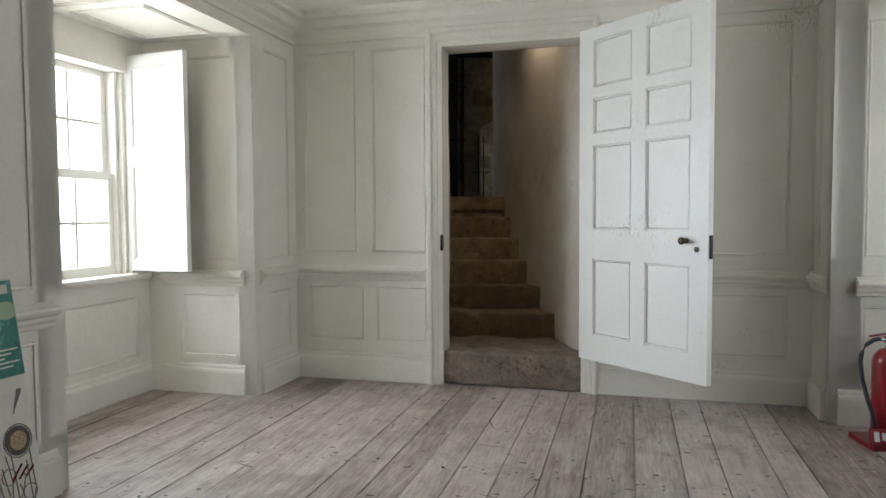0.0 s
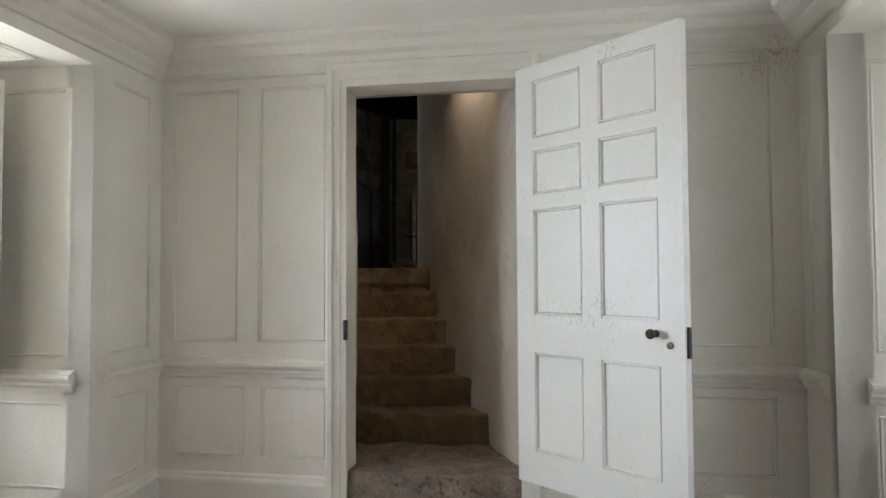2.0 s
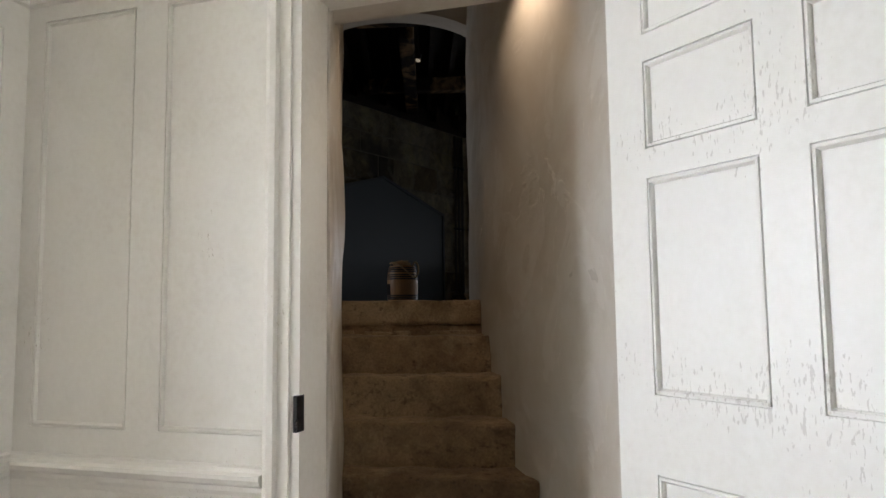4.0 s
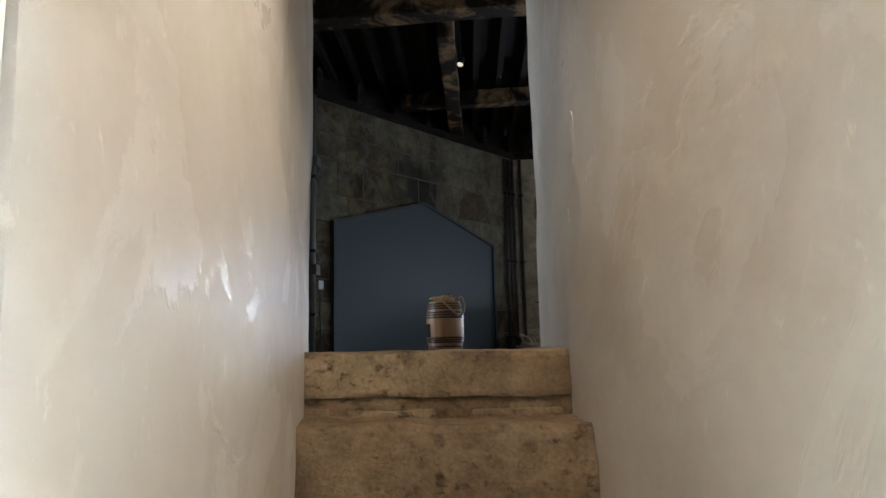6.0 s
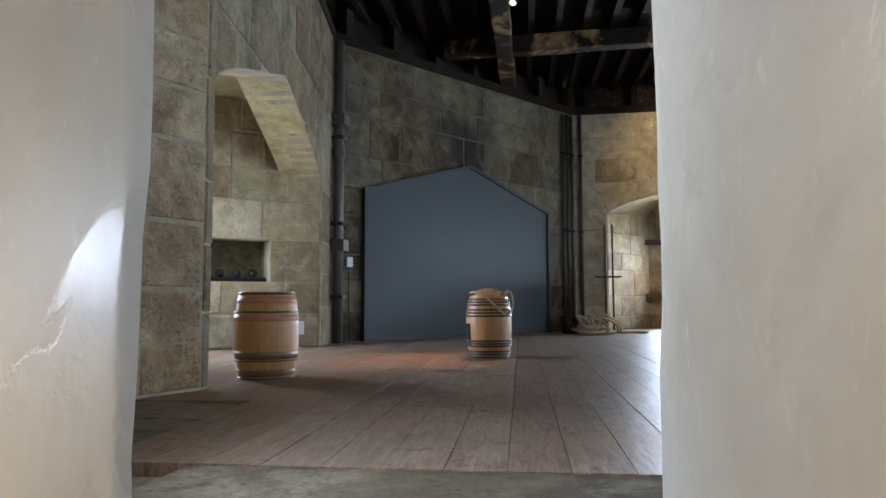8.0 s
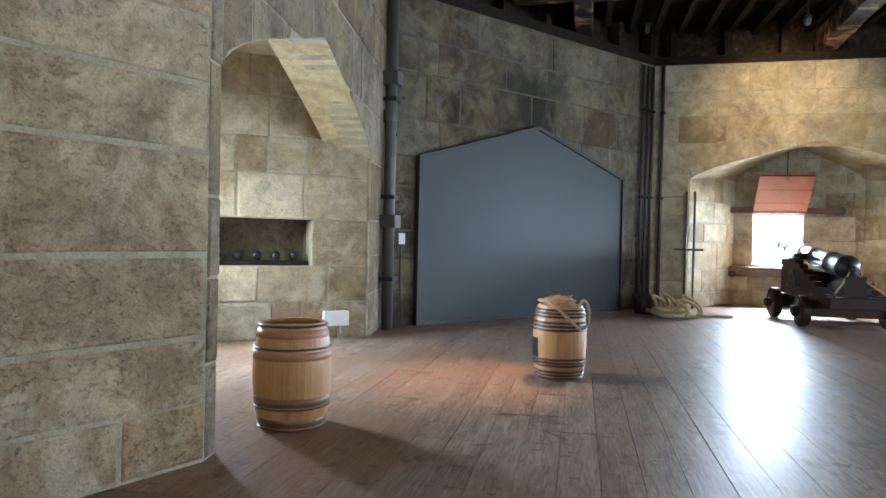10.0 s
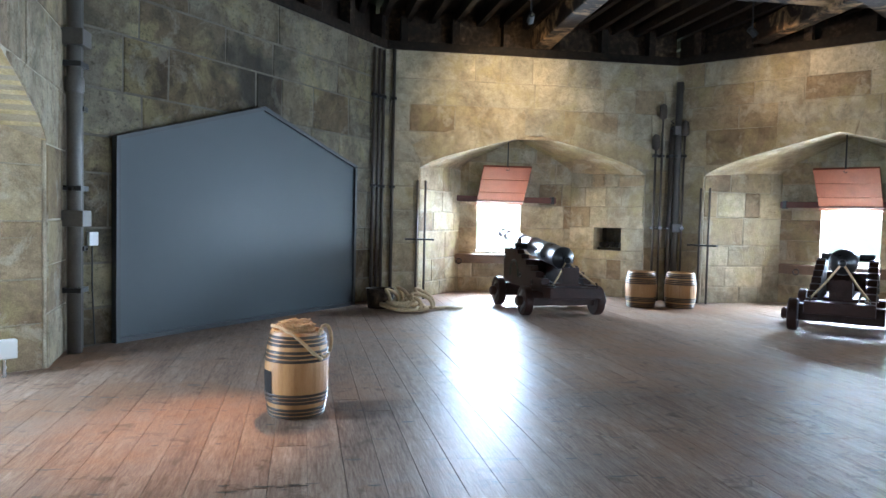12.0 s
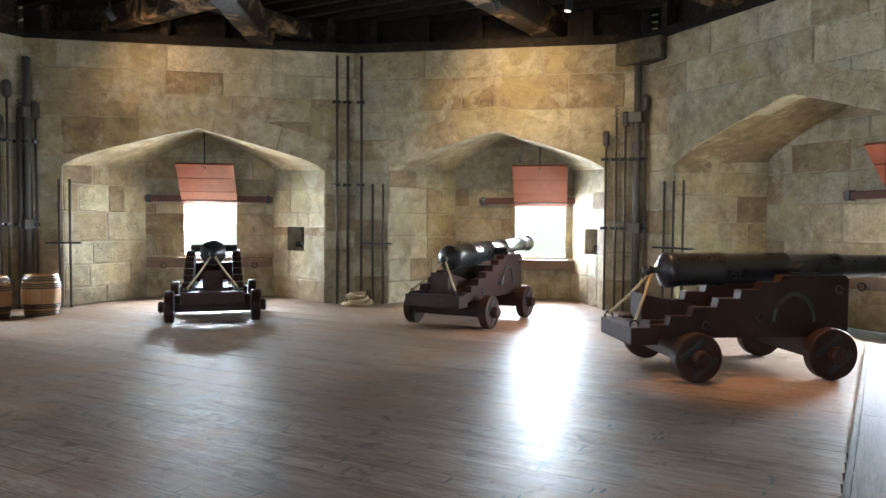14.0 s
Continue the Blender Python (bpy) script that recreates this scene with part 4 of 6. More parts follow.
def stone_face(parent, m, u0, u1, low, high, holes=(), breaks=(), seed=0, back=0.3, course=0.36, blocks=True, length=0.75, material=None, joint=0.006):
    """Coursed stone facing on local y = 0, seen from -y, between low(u) and high(u), with holes (ua, ub, za, zb)."""
    rng = random.Random(seed)
    us = {u0, u1, *breaks}
    for h in holes:
        us |= {h[0], h[1]}
    edges = sorted(us)
    fine = []
    for a, b in zip(edges, edges[1:]):
        n = max(1, round((b - a) / 0.16))
        fine += [a + (b - a) * k / n for k in range(n)]
    fine.append(u1)
    bm = bmesh.new()
    vm = {}

    def vert(u, z):
        k = (round(u, 4), round(z, 4))
        if k not in vm:
            vm[k] = bm.verts.new((u, 0.004, z))
        return vm[k]
    e = 1e-4
    for a, b in zip(fine, fine[1:]):
        cuts = [(low(a + e), low(b - e)), (high(a + e), high(b - e))]
        inner = sorted([h for h in holes if h[0] < (a + b) / 2 < h[1]], key=lambda h: h[2])
        zz = [cuts[0]] + [q for h in inner for q in ((h[2], h[2]), (h[3], h[3]))] + [cuts[1]]
        for k in range(0, len(zz), 2):
            l, h = zz[k], zz[k + 1]
            vs = []
            for v in (vert(a, l[0]), vert(b, l[1]), vert(b, h[1]), vert(a, h[0])):
                if v not in vs:
                    vs.append(v)
            if len(vs) > 2:
                bm.faces.new(vs)
    r = bmesh.ops.extrude_face_region(bm, geom=list(bm.faces))
    bmesh.ops.translate(bm, vec=(0, back, 0), verts=[g for g in r["geom"] if isinstance(g, bmesh.types.BMVert)])
    bmesh.ops.recalc_face_normals(bm, faces=list(bm.faces))
    part("backing", bm, DARKMORTAR if material is SOOT_SHADE else MORTAR, parent, m=m)
    if not blocks:
        return
    top = max(high(u) for u in fine)
    zl = [0.0]
    marks = sorted({h[2] for h in holes} | {h[3] for h in holes})
    while zl[-1] < top - 0.02:
        z = zl[-1] + course * rng.uniform(0.7, 1.4)
        nxt = [q for q in marks if zl[-1] + 0.02 < q <= z + 0.14]
        if nxt:
            z = nxt[0]
        if top - z < 0.16:
            z = top
        zl.append(min(z, top))
    for c, d in zip(zl, zl[1:]):
        ub = [u0]
        forced = sorted({q for h in holes if h[2] < (c + d) / 2 < h[3] for q in (h[0], h[1])} | {q for q in breaks if c < 2.1}) + [u1]
        for f in forced:
            while ub[-1] < f - 0.001:
                nx = ub[-1] + length * rng.uniform(0.45, 1.7)
                ub.append(f if nx > f - 0.22 else nx)
        for a, b in zip(ub, ub[1:]):
            mu, mz = (a + b) / 2, (c + d) / 2
            if any(h[0] < mu < h[1] and h[2] < mz < h[3] for h in holes):
                continue
            flat = max(low(a + e), low(b - e), low(mu)) <= c and min(high(a + e), high(b - e), high(mu)) >= d
            n = 2 if flat else 9
            cols = []
            for k in range(n):
                u = a + e + (b - a - 2 * e) * k / (n - 1)
                lo, hi = max(c, low(u)), min(d, high(u))
                if hi - lo > 0.05:
                    cols.append((u, lo, hi))
            if len(cols) < 2 or cols[-1][0] - cols[0][0] < 0.06:
                continue
            front = -rng.uniform(0.002, 0.012)
            bb = bmesh.new()
            rings = []
            for s, y in ((joint, 0.006), (joint + 0.005, front + 0.004), (joint + 0.02, front)):
                ua, uz = cols[0][0] + s, cols[-1][0] - s
                cl = [(min(max(u, ua), uz), lo + s, hi - s) for u, lo, hi in cols]
                jit = 0.013
                pts = [(u, lo) for u, lo, hi in cl] + [(u, hi) for u, lo, hi in reversed(cl)]
                rings.append([bb.verts.new((u + rng.uniform(-jit, jit) * (s > joint), y, z + rng.uniform(-jit, jit) * (s > joint))) for u, z in pts])
            for p, q in zip(rings, rings[1:]):
                for k in range(len(p)):
                    j = (k + 1) % len(p)
                    bb.faces.new((p[k], p[j], q[j], q[k]))
            bb.faces.new(rings[-1])
            part("stone_block", bb, material or STONE, parent, m=m)


def arch_at(u, a, b, zs, za):
    s = min(1.0, abs((2 * u - a - b) / (b - a)))
    return zs + (za - zs) * (1 - 0.84 * s - 0.16 * s ** 8)


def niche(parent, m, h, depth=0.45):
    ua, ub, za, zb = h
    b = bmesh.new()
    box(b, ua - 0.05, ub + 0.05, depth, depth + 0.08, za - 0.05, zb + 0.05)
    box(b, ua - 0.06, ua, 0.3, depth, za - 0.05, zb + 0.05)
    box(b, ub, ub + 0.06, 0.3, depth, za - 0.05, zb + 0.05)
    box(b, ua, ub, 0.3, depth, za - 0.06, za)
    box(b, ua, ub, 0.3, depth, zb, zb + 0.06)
    # lining in the dark stone: shade inside the niche put into its colour
    part("niche_lining", b, SOOT_SHADE, parent, m=m)


def facet_wall(i, name, label, a, b, zs=2.27, za=2.93, dp=1.35, inset=0.95, win=None, nic=None, lid=True, seed=1, breaks=None, course=0.45, length=1.0, power=1.0, swing=0, inset_r=None, tilt=61):
    """One side of the octagon with a splayed gun embrasure behind a four-centred arch."""
    m, L = facet(i)
    w = thing(name, Matrix(), label, "wall", "", "structure")

    def low(u):
        return arch_at(u, a, b, zs, za) if a < u < b else 0.0
    stone_face(w, m, 0 if i == 1 else -0.1, L + 0.1, low, lambda u: WALL_H, (), breaks or (a, b), seed, course=course, length=length, material=WEATHERED if i == 1 else None)
    c0, c1 = a + inset, b - (inset if inset_r is None else inset_r)
    zsb, zab = zs + 0.07, za + 0.05
    deep = i == 1       # a taller vault behind a narrow arch ring
    rise = 3.05
    # cheeks
    for k, (p, q) in enumerate((((a, 0.03), (c0, dp)), ((c1, dp), (b, 0.03)))):
        d = Vector(q) - Vector(p)
        cm = m @ pose(p[0], p[1], 0, 0, 0, math.degrees(math.atan2(d.y, d.x)))
        cl = d.length
        hole = ()
        if k == 1 and nic:
            hole = ((nic[0] * cl, nic[1] * cl, nic[2], nic[3]),)
            niche(w, cm, hole[0])
        stone_face(w, cm, 0, cl, lambda u: 0.0, lambda u: rise if deep else zs + 0.09, hole, (), seed + 11 + k, 0.3, 0.36, True, 0.6)
        if hole:
            h = hole[0]
            rack = thing("shot_rack", cm @ pose(0, 0, h[2]), "row of black iron shot on a ledge in the stone niche", "cannonballs")
            part("ledge", bx(h[0] + 0.02, h[1] - 0.02, 0.1, 0.26, 0, 0.05, bevel=0.004), TIMBER, rack)
            n = 5
            for j in range(n):
                u = h[0] + (h[1] - h[0]) * (j + 0.8) / (n + 0.6)
                part("cannonball", lathe([(0.004, 0), (0.03, 0.006), (0.048, 0.024), (0.056, 0.055), (0.048, 0.086), (0.03, 0.104), (0.004, 0.11)], 14), IRON, rack, "", True, pose(u, 0.17, 0.05))
    # window wall
    bmt = m @ pose(c0, dp, 0)
    bl = c1 - c0
    holes = ()
    if win:
        holes = ((bl / 2 - win[0] / 2 + win[3], bl / 2 + win[0] / 2 + win[3], win[1], win[2]),)
    stone_face(w, bmt, -0.15, bl + 0.15, lambda u: 0.0, lambda u: rise if deep else arch_at(u, 0, bl, zsb, zab) + 0.03, holes, (), seed + 21, 0.55, 0.34, True, 0.55)
    # soffit
    n = 28
    bm = bmesh.new()
    fr, mid, bk = [], [], []
    for k in range(n + 1):
        u = a + (b - a) * k / n
        v = u if deep else c0 + (c1 - c0) * k / n
        z = arch_at(min(max(u, a + 1e-5), b - 1e-5), a, b, zs, za)
        zb = z if deep else arch_at(v, c0, c1, zsb, zab)
        fr.append(bm.verts.new((u, 0.005, z)))
        mid.append(bm.verts.new((u, 0.03, z)))
        bk.append(bm.verts.new((v, 0.5 if deep else dp + 0.05, zb)))
    for p, q in ((fr, mid), (mid, bk)):
        for k in range(n):
            bm.faces.new((p[k], p[k + 1], q[k + 1], q[k]))
    r = bmesh.ops.extrude_face_region(bm, geom=list(bm.faces))
    bmesh.ops.translate(bm, vec=(0, 0, 0.25), verts=[g for g in r["geom"] if isinstance(g, bmesh.types.BMVert)])
    bmesh.ops.recalc_face_normals(bm, faces=list(bm.faces))
    part("soffit", bm, LITSTONE if deep else STONE, w, m=m)
    if deep:
        part("vault", bx(a - 0.3, b + 0.3, 0.25, dp + 0.5, rise - 0.02, rise + 0.2), STONE, w, m=m)
    # arch ring of long voussoirs, a little proud of the wall
    if i > 1:
        def on_arch(t):
            u = a + (b - a) * t
            return Vector((u, arch_at(min(max(u, a + 1e-4), b - 1e-4), a, b, zs, za)))

        def beyond(t, w_):
            d = (on_arch(min(t + 0.03, 1)) - on_arch(max(t - 0.03, 0))).normalized()
            return on_arch(t) + Vector((-d.y, d.x)) * w_
        rv = random.Random(seed)
        ts = [0.012]
        while ts[-1] < 0.94:
            ts.append(ts[-1] + rv.uniform(0.15, 0.25))
        ts[-1] = 0.988
        for p, q in zip(ts, ts[1:]):
            w_ = rv.uniform(0.38, 0.42)
            g = 0.0016
            steps_ = [p + g + (q - p - 2 * g) * k / 6 for k in range(7)]
            pts = [on_arch(t_) for t_ in steps_] + [beyond(t_, w_) for t_ in reversed(steps_)]
            yf = -0.009 - rv.uniform(0, 0.005)
            vb = bmesh.new()
            f0 = [vb.verts.new((v.x, yf, v.y)) for v in pts]
            f1 = [vb.verts.new((v.x, 0.02, v.y)) for v in pts]
            vb.faces.new(f0)
            vb.faces.new(f1[::-1])
            for k in range(14):
                vb.faces.new((f0[k], f1[k], f1[(k + 1) % 14], f0[(k + 1) % 14]))
            bmesh.ops.recalc_face_normals(vb, faces=list(vb.faces))
            bmesh.ops.bevel(vb, geom=[e for e in vb.edges if all(v in f0 for v in e.verts)], offset=0.006, segments=1, affect='EDGES')
            part("voussoir", vb, VOUSSOIR, w, m=m)
    if win:
        h = holes[0]
        uc = (h[0] + h[1]) / 2
        area_lamp("window_light", bmt @ pose(uc, 0.5, (h[2] + h[3]) / 2, tilt, 0, 180 + swing), (h[1] - h[0]) * (0.65 if swing else 1), h[3] - h[2], GUN_W * power, DAY)
        if lid:
            lm = bmt @ pose(uc, -0.03, h[3] + 0.02, 42)
            ld = thing("gun_port_shutter", lm, "red-painted plank gun-port lid held open by a chain", "gun port lid", "port lids")
            lw_ = h[1] - h[0] + 0.06
            for j in range(3):
                part("plank", bx(-lw_ / 2, lw_ / 2, -0.035, 0.015, 0.31 * j, 0.31 * j + 0.303, bevel=0.005), REDWOOD, ld)
            part("batten", bx(-lw_ / 2 + 0.12, -lw_ / 2 + 0.2, 0.015, 0.04, 0.03, 0.9), REDWOOD, ld)
            part("batten", bx(lw_ / 2 - 0.2, lw_ / 2 - 0.12, 0.015, 0.04, 0.03, 0.9), REDWOOD, ld)
            top = lm @ Vector((0, -0.03, 0.9))
            ch = thing("lid_chain", Matrix.Translation(top), "dark iron chain from the lid to the vault", "chain")
            part("chain", tube([(0, 0, 0), (0, 0, 0.62)], 0.012, 6), IRON, ch)
            part("ring", tube([(0.03 * math.cos(t), 0, -0.02 + 0.03 * math.sin(t)) for t in np.linspace(0, 2 * math.pi, 12)[:-1]], 0.007, 6, closed=True), IRON, ch)
            bar = thing("port_bar", bmt @ pose(uc, 0, h[3] + 0.1), "dark red timber bar across the gun port", "timber bar", "port bars")
            part("bar", bx(-1.12, 1.12, -0.13, -0.02, -0.055, 0.055, bevel=0.012), REDBAR, bar)
            for s in (-1, 1):
                part("bracket", bx(s * 1.05 - 0.03, s * 1.05 + 0.03, -0.145, 0.0, -0.07, 0.07, bevel=0.005), IRON, bar)
            sb = thing("sill_beam", bmt @ pose(uc, 0, h[2] - 0.14), "dark timber breeching beam under the gun port", "timber beam", "sill beams")
            part("beam", bx(-1.1, 1.1, -0.14, -0.012, -0.09, 0.09, bevel=0.012), SILLWOOD, sb)
            for s in (-0.8, 0.8):
                part("ring_bolt", tube([(s + 0.05 * math.cos(t), -0.16, -0.05 + 0.05 * math.sin(t)) for t in np.linspace(0, 2 * math.pi, 14)[:-1]], 0.012, 6, closed=True), IRON, sb)
    return w


def plain_facet(i, name, label, seed, blocks=True, course=0.45, material=None, holes=(), joint=0.012, power=0.1, swing=0):
    m, L = facet(i)
    w = thing(name, Matrix(), label, "wall", "", "structure")
    stone_face(w, m, 0 if i in (0, 10) else -0.1, L + (0 if i == 0 else 0.1), lambda u: 0.0, lambda u: WALL_H, holes, (), seed, blocks=blocks, course=course, length=0.95, material=material, joint=joint)
    for h in holes:
        area_lamp("window_light", m @ pose((h[0] + h[1]) / 2, 0.16, (h[2] + h[3]) / 2, 80, 0, 180 + swing), (h[1] - h[0]) * 0.6, h[3] - h[2], GUN_W * power, DAY)
    return w


WIN = (0.92, 0.78, 1.7, 0.0)
plain_facet(0, "wall_pier", "rough tan granite ashlar pier beside the embrasure", 31, course=0.42, material=PIERSTONE, joint=0.011)
plain_facet(10, "wall_entrance_side", "rough tan granite ashlar wall with a window beside the stair head", 33, course=0.5, holes=((0.5, 1.3, 0.7, 1.7),), power=0.1, swing=-48)
facet_wall(1, "wall_a", "stained tan ashlar wall with an arched embrasure", 0.14, 4.46, 2.02, 2.75, 1.75, 0.95, (0.92, 0.9, 1.8, 0.5), (0.1, 0.68, 0.8, 1.31), False, 41, (0.14, 4.46), 0.5, 0.9, 0.42, -30, tilt=46)
plain_facet(2, "wall_b", "stained granite ashlar wall behind the screen, darkened in colour for dim light", 51, material=SOOT_SHADE)
facet_wall(3, "wall_c", "sunlit granite ashlar wall with an arched gun embrasure", 0.62, 4.75, nic=(0.35, 0.72, 0.87, 1.3), win=(0.86, 0.78, 1.7, -0.34), seed=61)
facet_wall(4, "wall_d", "pale granite ashlar wall with an arched gun embrasure", 0.55, 4.7, nic=(0.3, 0.62, 0.87, 1.3), win=WIN, seed=71)
facet_wall(5, "wall_e", "pale granite ashlar wall with an arched gun embrasure", 0.6, 4.2, nic=(0.45, 0.8, 0.87, 1.3), win=(0.9, 0.78, 1.7, 0.5), seed=81, inset_r=0.5, power=0.58)
facet_wall(6, "wall_f", "pale granite ashlar wall with an arched gun embrasure", 0.6, 4.6, za=3.05, inset=0.6, win=(0.92, 0.78, 1.7, 1.02), seed=91, power=1.05)
plain_facet(7, "wall_g", "granite ashlar wall", 101, False)
plain_facet(8, "wall_h", "granite ashlar wall", 111, False)
lint = link_bm("wall_over_stair_head", bx(-0.2, 1.55, -0.3, 0.05, 3.3 - ZF, WALL_H, m=pose(-0.25, 7.05, ZF, 0, 0, 30)), MORTAR)
tagged(lint, "stone wall above the stair head", "wall", "", "structure")
# shallow plastered arch at the head of the stair
ab = bmesh.new()
rows_ = []
for k in range(21):
    q = k / 20
    px_, py_ = -0.4 + 1.02 * q, 7.04 + 0.14 * q
    zz = 3.09 + 0.16 * (1 - (2 * q - 1) ** 2) ** 0.6
    rows_.append([ab.verts.new(c) for c in ((px_, py_, zz), (px_, py_, 3.38), (px_ - 0.02, py_ + 0.2, 3.38), (px_ - 0.02, py_ + 0.2, zz + 0.01))])
for p, q in zip(rows_, rows_[1:]):
    for k in range(4):
        ab.faces.new((p[k], q[k], q[(k + 1) % 4], p[(k + 1) % 4]))
ab.faces.new(rows_[0])
ab.faces.new(rows_[-1][::-1])
bmesh.ops.recalc_face_normals(ab, faces=list(ab.faces))
tagged(link_bm("wall_stair_arch", ab, PLASTER), "shallow tan plastered arch at the stair head", "wall", "", "structure")

# gun room floor: bed and boards
gf = tagged(link_bm("floor_gunroom", bx(-6, 14, 7.3, 24, ZF - 0.4, ZF - 0.05), GUNBOARD), "polished brown softwood boards worn by feet", "floor", "", "structure")
CEN = Vector((3.6, 13.6))
BIG = [CEN + (Vector(p) - CEN) * 1.28 for p in P]


def span(x):
    ys = []
    for a, b in zip(BIG, BIG[1:] + BIG[:1]):
        if (a.x - x) * (b.x - x) < 0:
            ys.append(a.y + (b.y - a.y) * (x - a.x) / (b.x - a.x))
    return (min(ys), max(ys)) if len(ys) > 1 else None


rng = random.Random(12)
x = -5.0
BOARD = pose(0, 0, 0, 0, 0, 4)
while x < 13.5:
    bw = 0.205
    s = span(x + bw / 2 - 0.9)
    if s:
        ya, yb = s
        ya = max(ya, 8.28 if x + 0.2 > -0.6 else 9.75)
        if x > 3.0:
            ya = max(ya, 8.66 - 0.07 * x)
        y = ya
        while y < yb - 0.3:
            ln = min(rng.uniform(2.6, 5.2), yb - y)
            if yb - y - ln < 0.6:
                ln = yb - y
            part("floorboard", bx(x + 0.0015, x + bw - 0.0015, y + 0.001, y + ln - 0.001, ZF - 0.05, ZF - rng.uniform(0.0, 0.0025)), GUNBOARD, gf, m=BOARD)
            y += ln
    x += bw
y = 7.0
PALE = mat("pale_board", [(0.28, (0.1, 0.08, 0.065)), (0.5, (0.19, 0.16, 0.135)), (0.75, (0.28, 0.245, 0.21))], 2.4, 0.65, 0.3, 14, stretch=(0.5, 5, 1), rnd=0.14, fw=0.45, spec=0.12)
while y < 8.6:
    for xa, xb in ((3.3, 5.9), (5.903, 9.6)):
        part("cross_board", bx(xa, xb, y + 0.002, min(y + 0.2, 8.64) - 0.002, ZF - 0.05, ZF + 0.004), PALE, gf)
    y += 0.2
mk = bmesh.new()
for k in range(1300):
    mx_, my_ = rng.uniform(-3, 9), 8.6 + 0.37 * rng.randint(0, 29) + rng.uniform(-0.05, 0.05)
    a_, b_ = rng.uniform(0.015, 0.065), rng.uniform(0.004, 0.012)
    mk.faces.new([mk.verts.new((mx_ + a_ * math.cos(t), my_ + b_ * math.sin(t) + 0.12 * a_ * math.cos(t * 2), ZF + 0.0008)) for t in np.linspace(0, 2 * math.pi, 9)[:-1]])
tagged(part("dents", mk, HOOPDARK, gf, "dark nail marks and dents across the boards"), kind="stuff")
# stone kerb slabs by the pier
kerb = tagged(thing("floor_kerb", Matrix()), "dark worn stone slabs along the pier", "floor", "", "structure")
y = 7.6
while y < 9.85:
    ln = rng.uniform(0.4, 0.7)
    part("slab", roughen(bx(-2.5, -1.22 - 0.03 * (y - 8.2) - 0.0, y + 0.006, min(y + ln, 9.9) - 0.006, ZF - 0.1, ZF - 0.008, bevel=0.01), 0.006, 5, 2, y), SLAB, kerb)
    y += ln

# gun room ceiling: boards, joists and beams in one mesh, wall plate
cb = bmesh.new()
box(cb, -6, 14, 5, 24, ZF + 5.05, ZF + 5.2)
x = -5.0
while x < 13:
    box(cb, x, x + 0.1, 6, 23, ZF + 4.82, ZF + 5.05, m=pose(0.9, 0, 0, 0, 0, 4))
    x += 0.42
tagged(link_bm("ceiling_gunroom", cb, TIMBER), "blackened timber joists and boards", "ceiling", "", "structure")


def beam(a, b, w, h, z, seed=0.0):
    a, b = Vector((*a, 0)), Vector((*b, 0))
    d = b - a
    ob = thing("ceiling_beam", pose(a.x, a.y, z, 0, 0, math.degrees(math.atan2(d.y, d.x))), "massive dark oak ceiling beam, worn pale patches brightened as if lamplit", "beam", "ceiling beams")
    bm = bmesh.new()
    box(bm, 0, d.length, -w / 2, w / 2, 0, h, 0.03)
    bmesh.ops.subdivide_edges(bm, edges=[e for e in bm.edges if e.calc_length() > 1], cuts=16)
    roughen(bm, 0.02, 1.7, 0, seed)
    part("timber", bm, BEAM, ob)
    return ob


ZB = ZF + 4.4
beam((-3.2, 13.2), (11, 13.2), 0.36, 0.42, ZB, 1.0)
beam((-0.45, 13.9), (-0.75, 19.4), 0.26, 0.34, ZB + 0.04, 2.0)
beam((3.2, 13.9), (3.2, 20.4), 0.3, 0.36, ZB + 0.04, 3.0)
beam((3.2, 13.9), (8.6, 17.6), 0.36, 0.42, ZB - 0.06, 4.0)
beam((6.6, 13.9), (6.6, 18.9), 0.28, 0.34, ZB + 0.04, 5.0)
beam((3.4, 13.6), (10.4, 10.2), 0.34, 0.4, ZB - 0.04, 6.0)
beam((-2.6, 10.4), (9.6, 10.4), 0.34, 0.4, ZB, 7.0)
beam((-1.6, 17.0), (9.0, 17.0), 0.24, 0.28, ZB + 0.12, 8.0)
plate = tagged(thing("wall_plate", Matrix()), "dark timber plate along the wall heads", "beam", "", "structure")
for i in (0, 1, 2, 3, 4, 5, 6, 7, 8, 10):
    m, L = facet(i)
    part("plate", bx(-0.05, L + 0.05, -0.03, 0.3, WALL_H, WALL_H + 0.14), TIMBER, plate, m=m)
    k = 0.25
    while k < L:
        part("stud", bx(k, k + 0.12, 0.05, 0.25, WALL_H + 0.14, 4.85), TIMBER, plate, m=m)
        k += 0.9
    part("infill", bx(-0.1, L + 0.1, 0.3, 0.5, WALL_H, 5.1), TIMBER, plate, m=m)

# ---------------- screen over the blocked arch ----------------
SCR = Vector((-2.55, 15.66)), Vector((-0.02, 19.05))
sd = SCR[1] - SCR[0]
SL = sd.length
sm = pose(SCR[0].x, SCR[0].y, ZF, 0, 0, math.degrees(math.atan2(sd.y, sd.x)))
scr = thing("projection_screen", sm, "large grey-blue gabled screen panel in a dark frame", "screen")
SE, SP = 2.2, 2.83
out = [(0, 0), (SL, 0), (SL, SE), (SL * 0.515, SP), (0, SE)]
part("panel", prism(out, 0.015, 0.06), SCREEN, scr)
fb = bmesh.new()
inn = [(0.05, 0.05), (SL - 0.05, 0.05), (SL - 0.05, SE - 0.03), (SL * 0.515, SP - 0.055), (0.05, SE - 0.03)]
fa = [[fb.verts.new((x, y, z)) for x, z in o] for o, y in ((out, 0.06), (out, -0.02), (inn, -0.02), (inn, 0.016))]
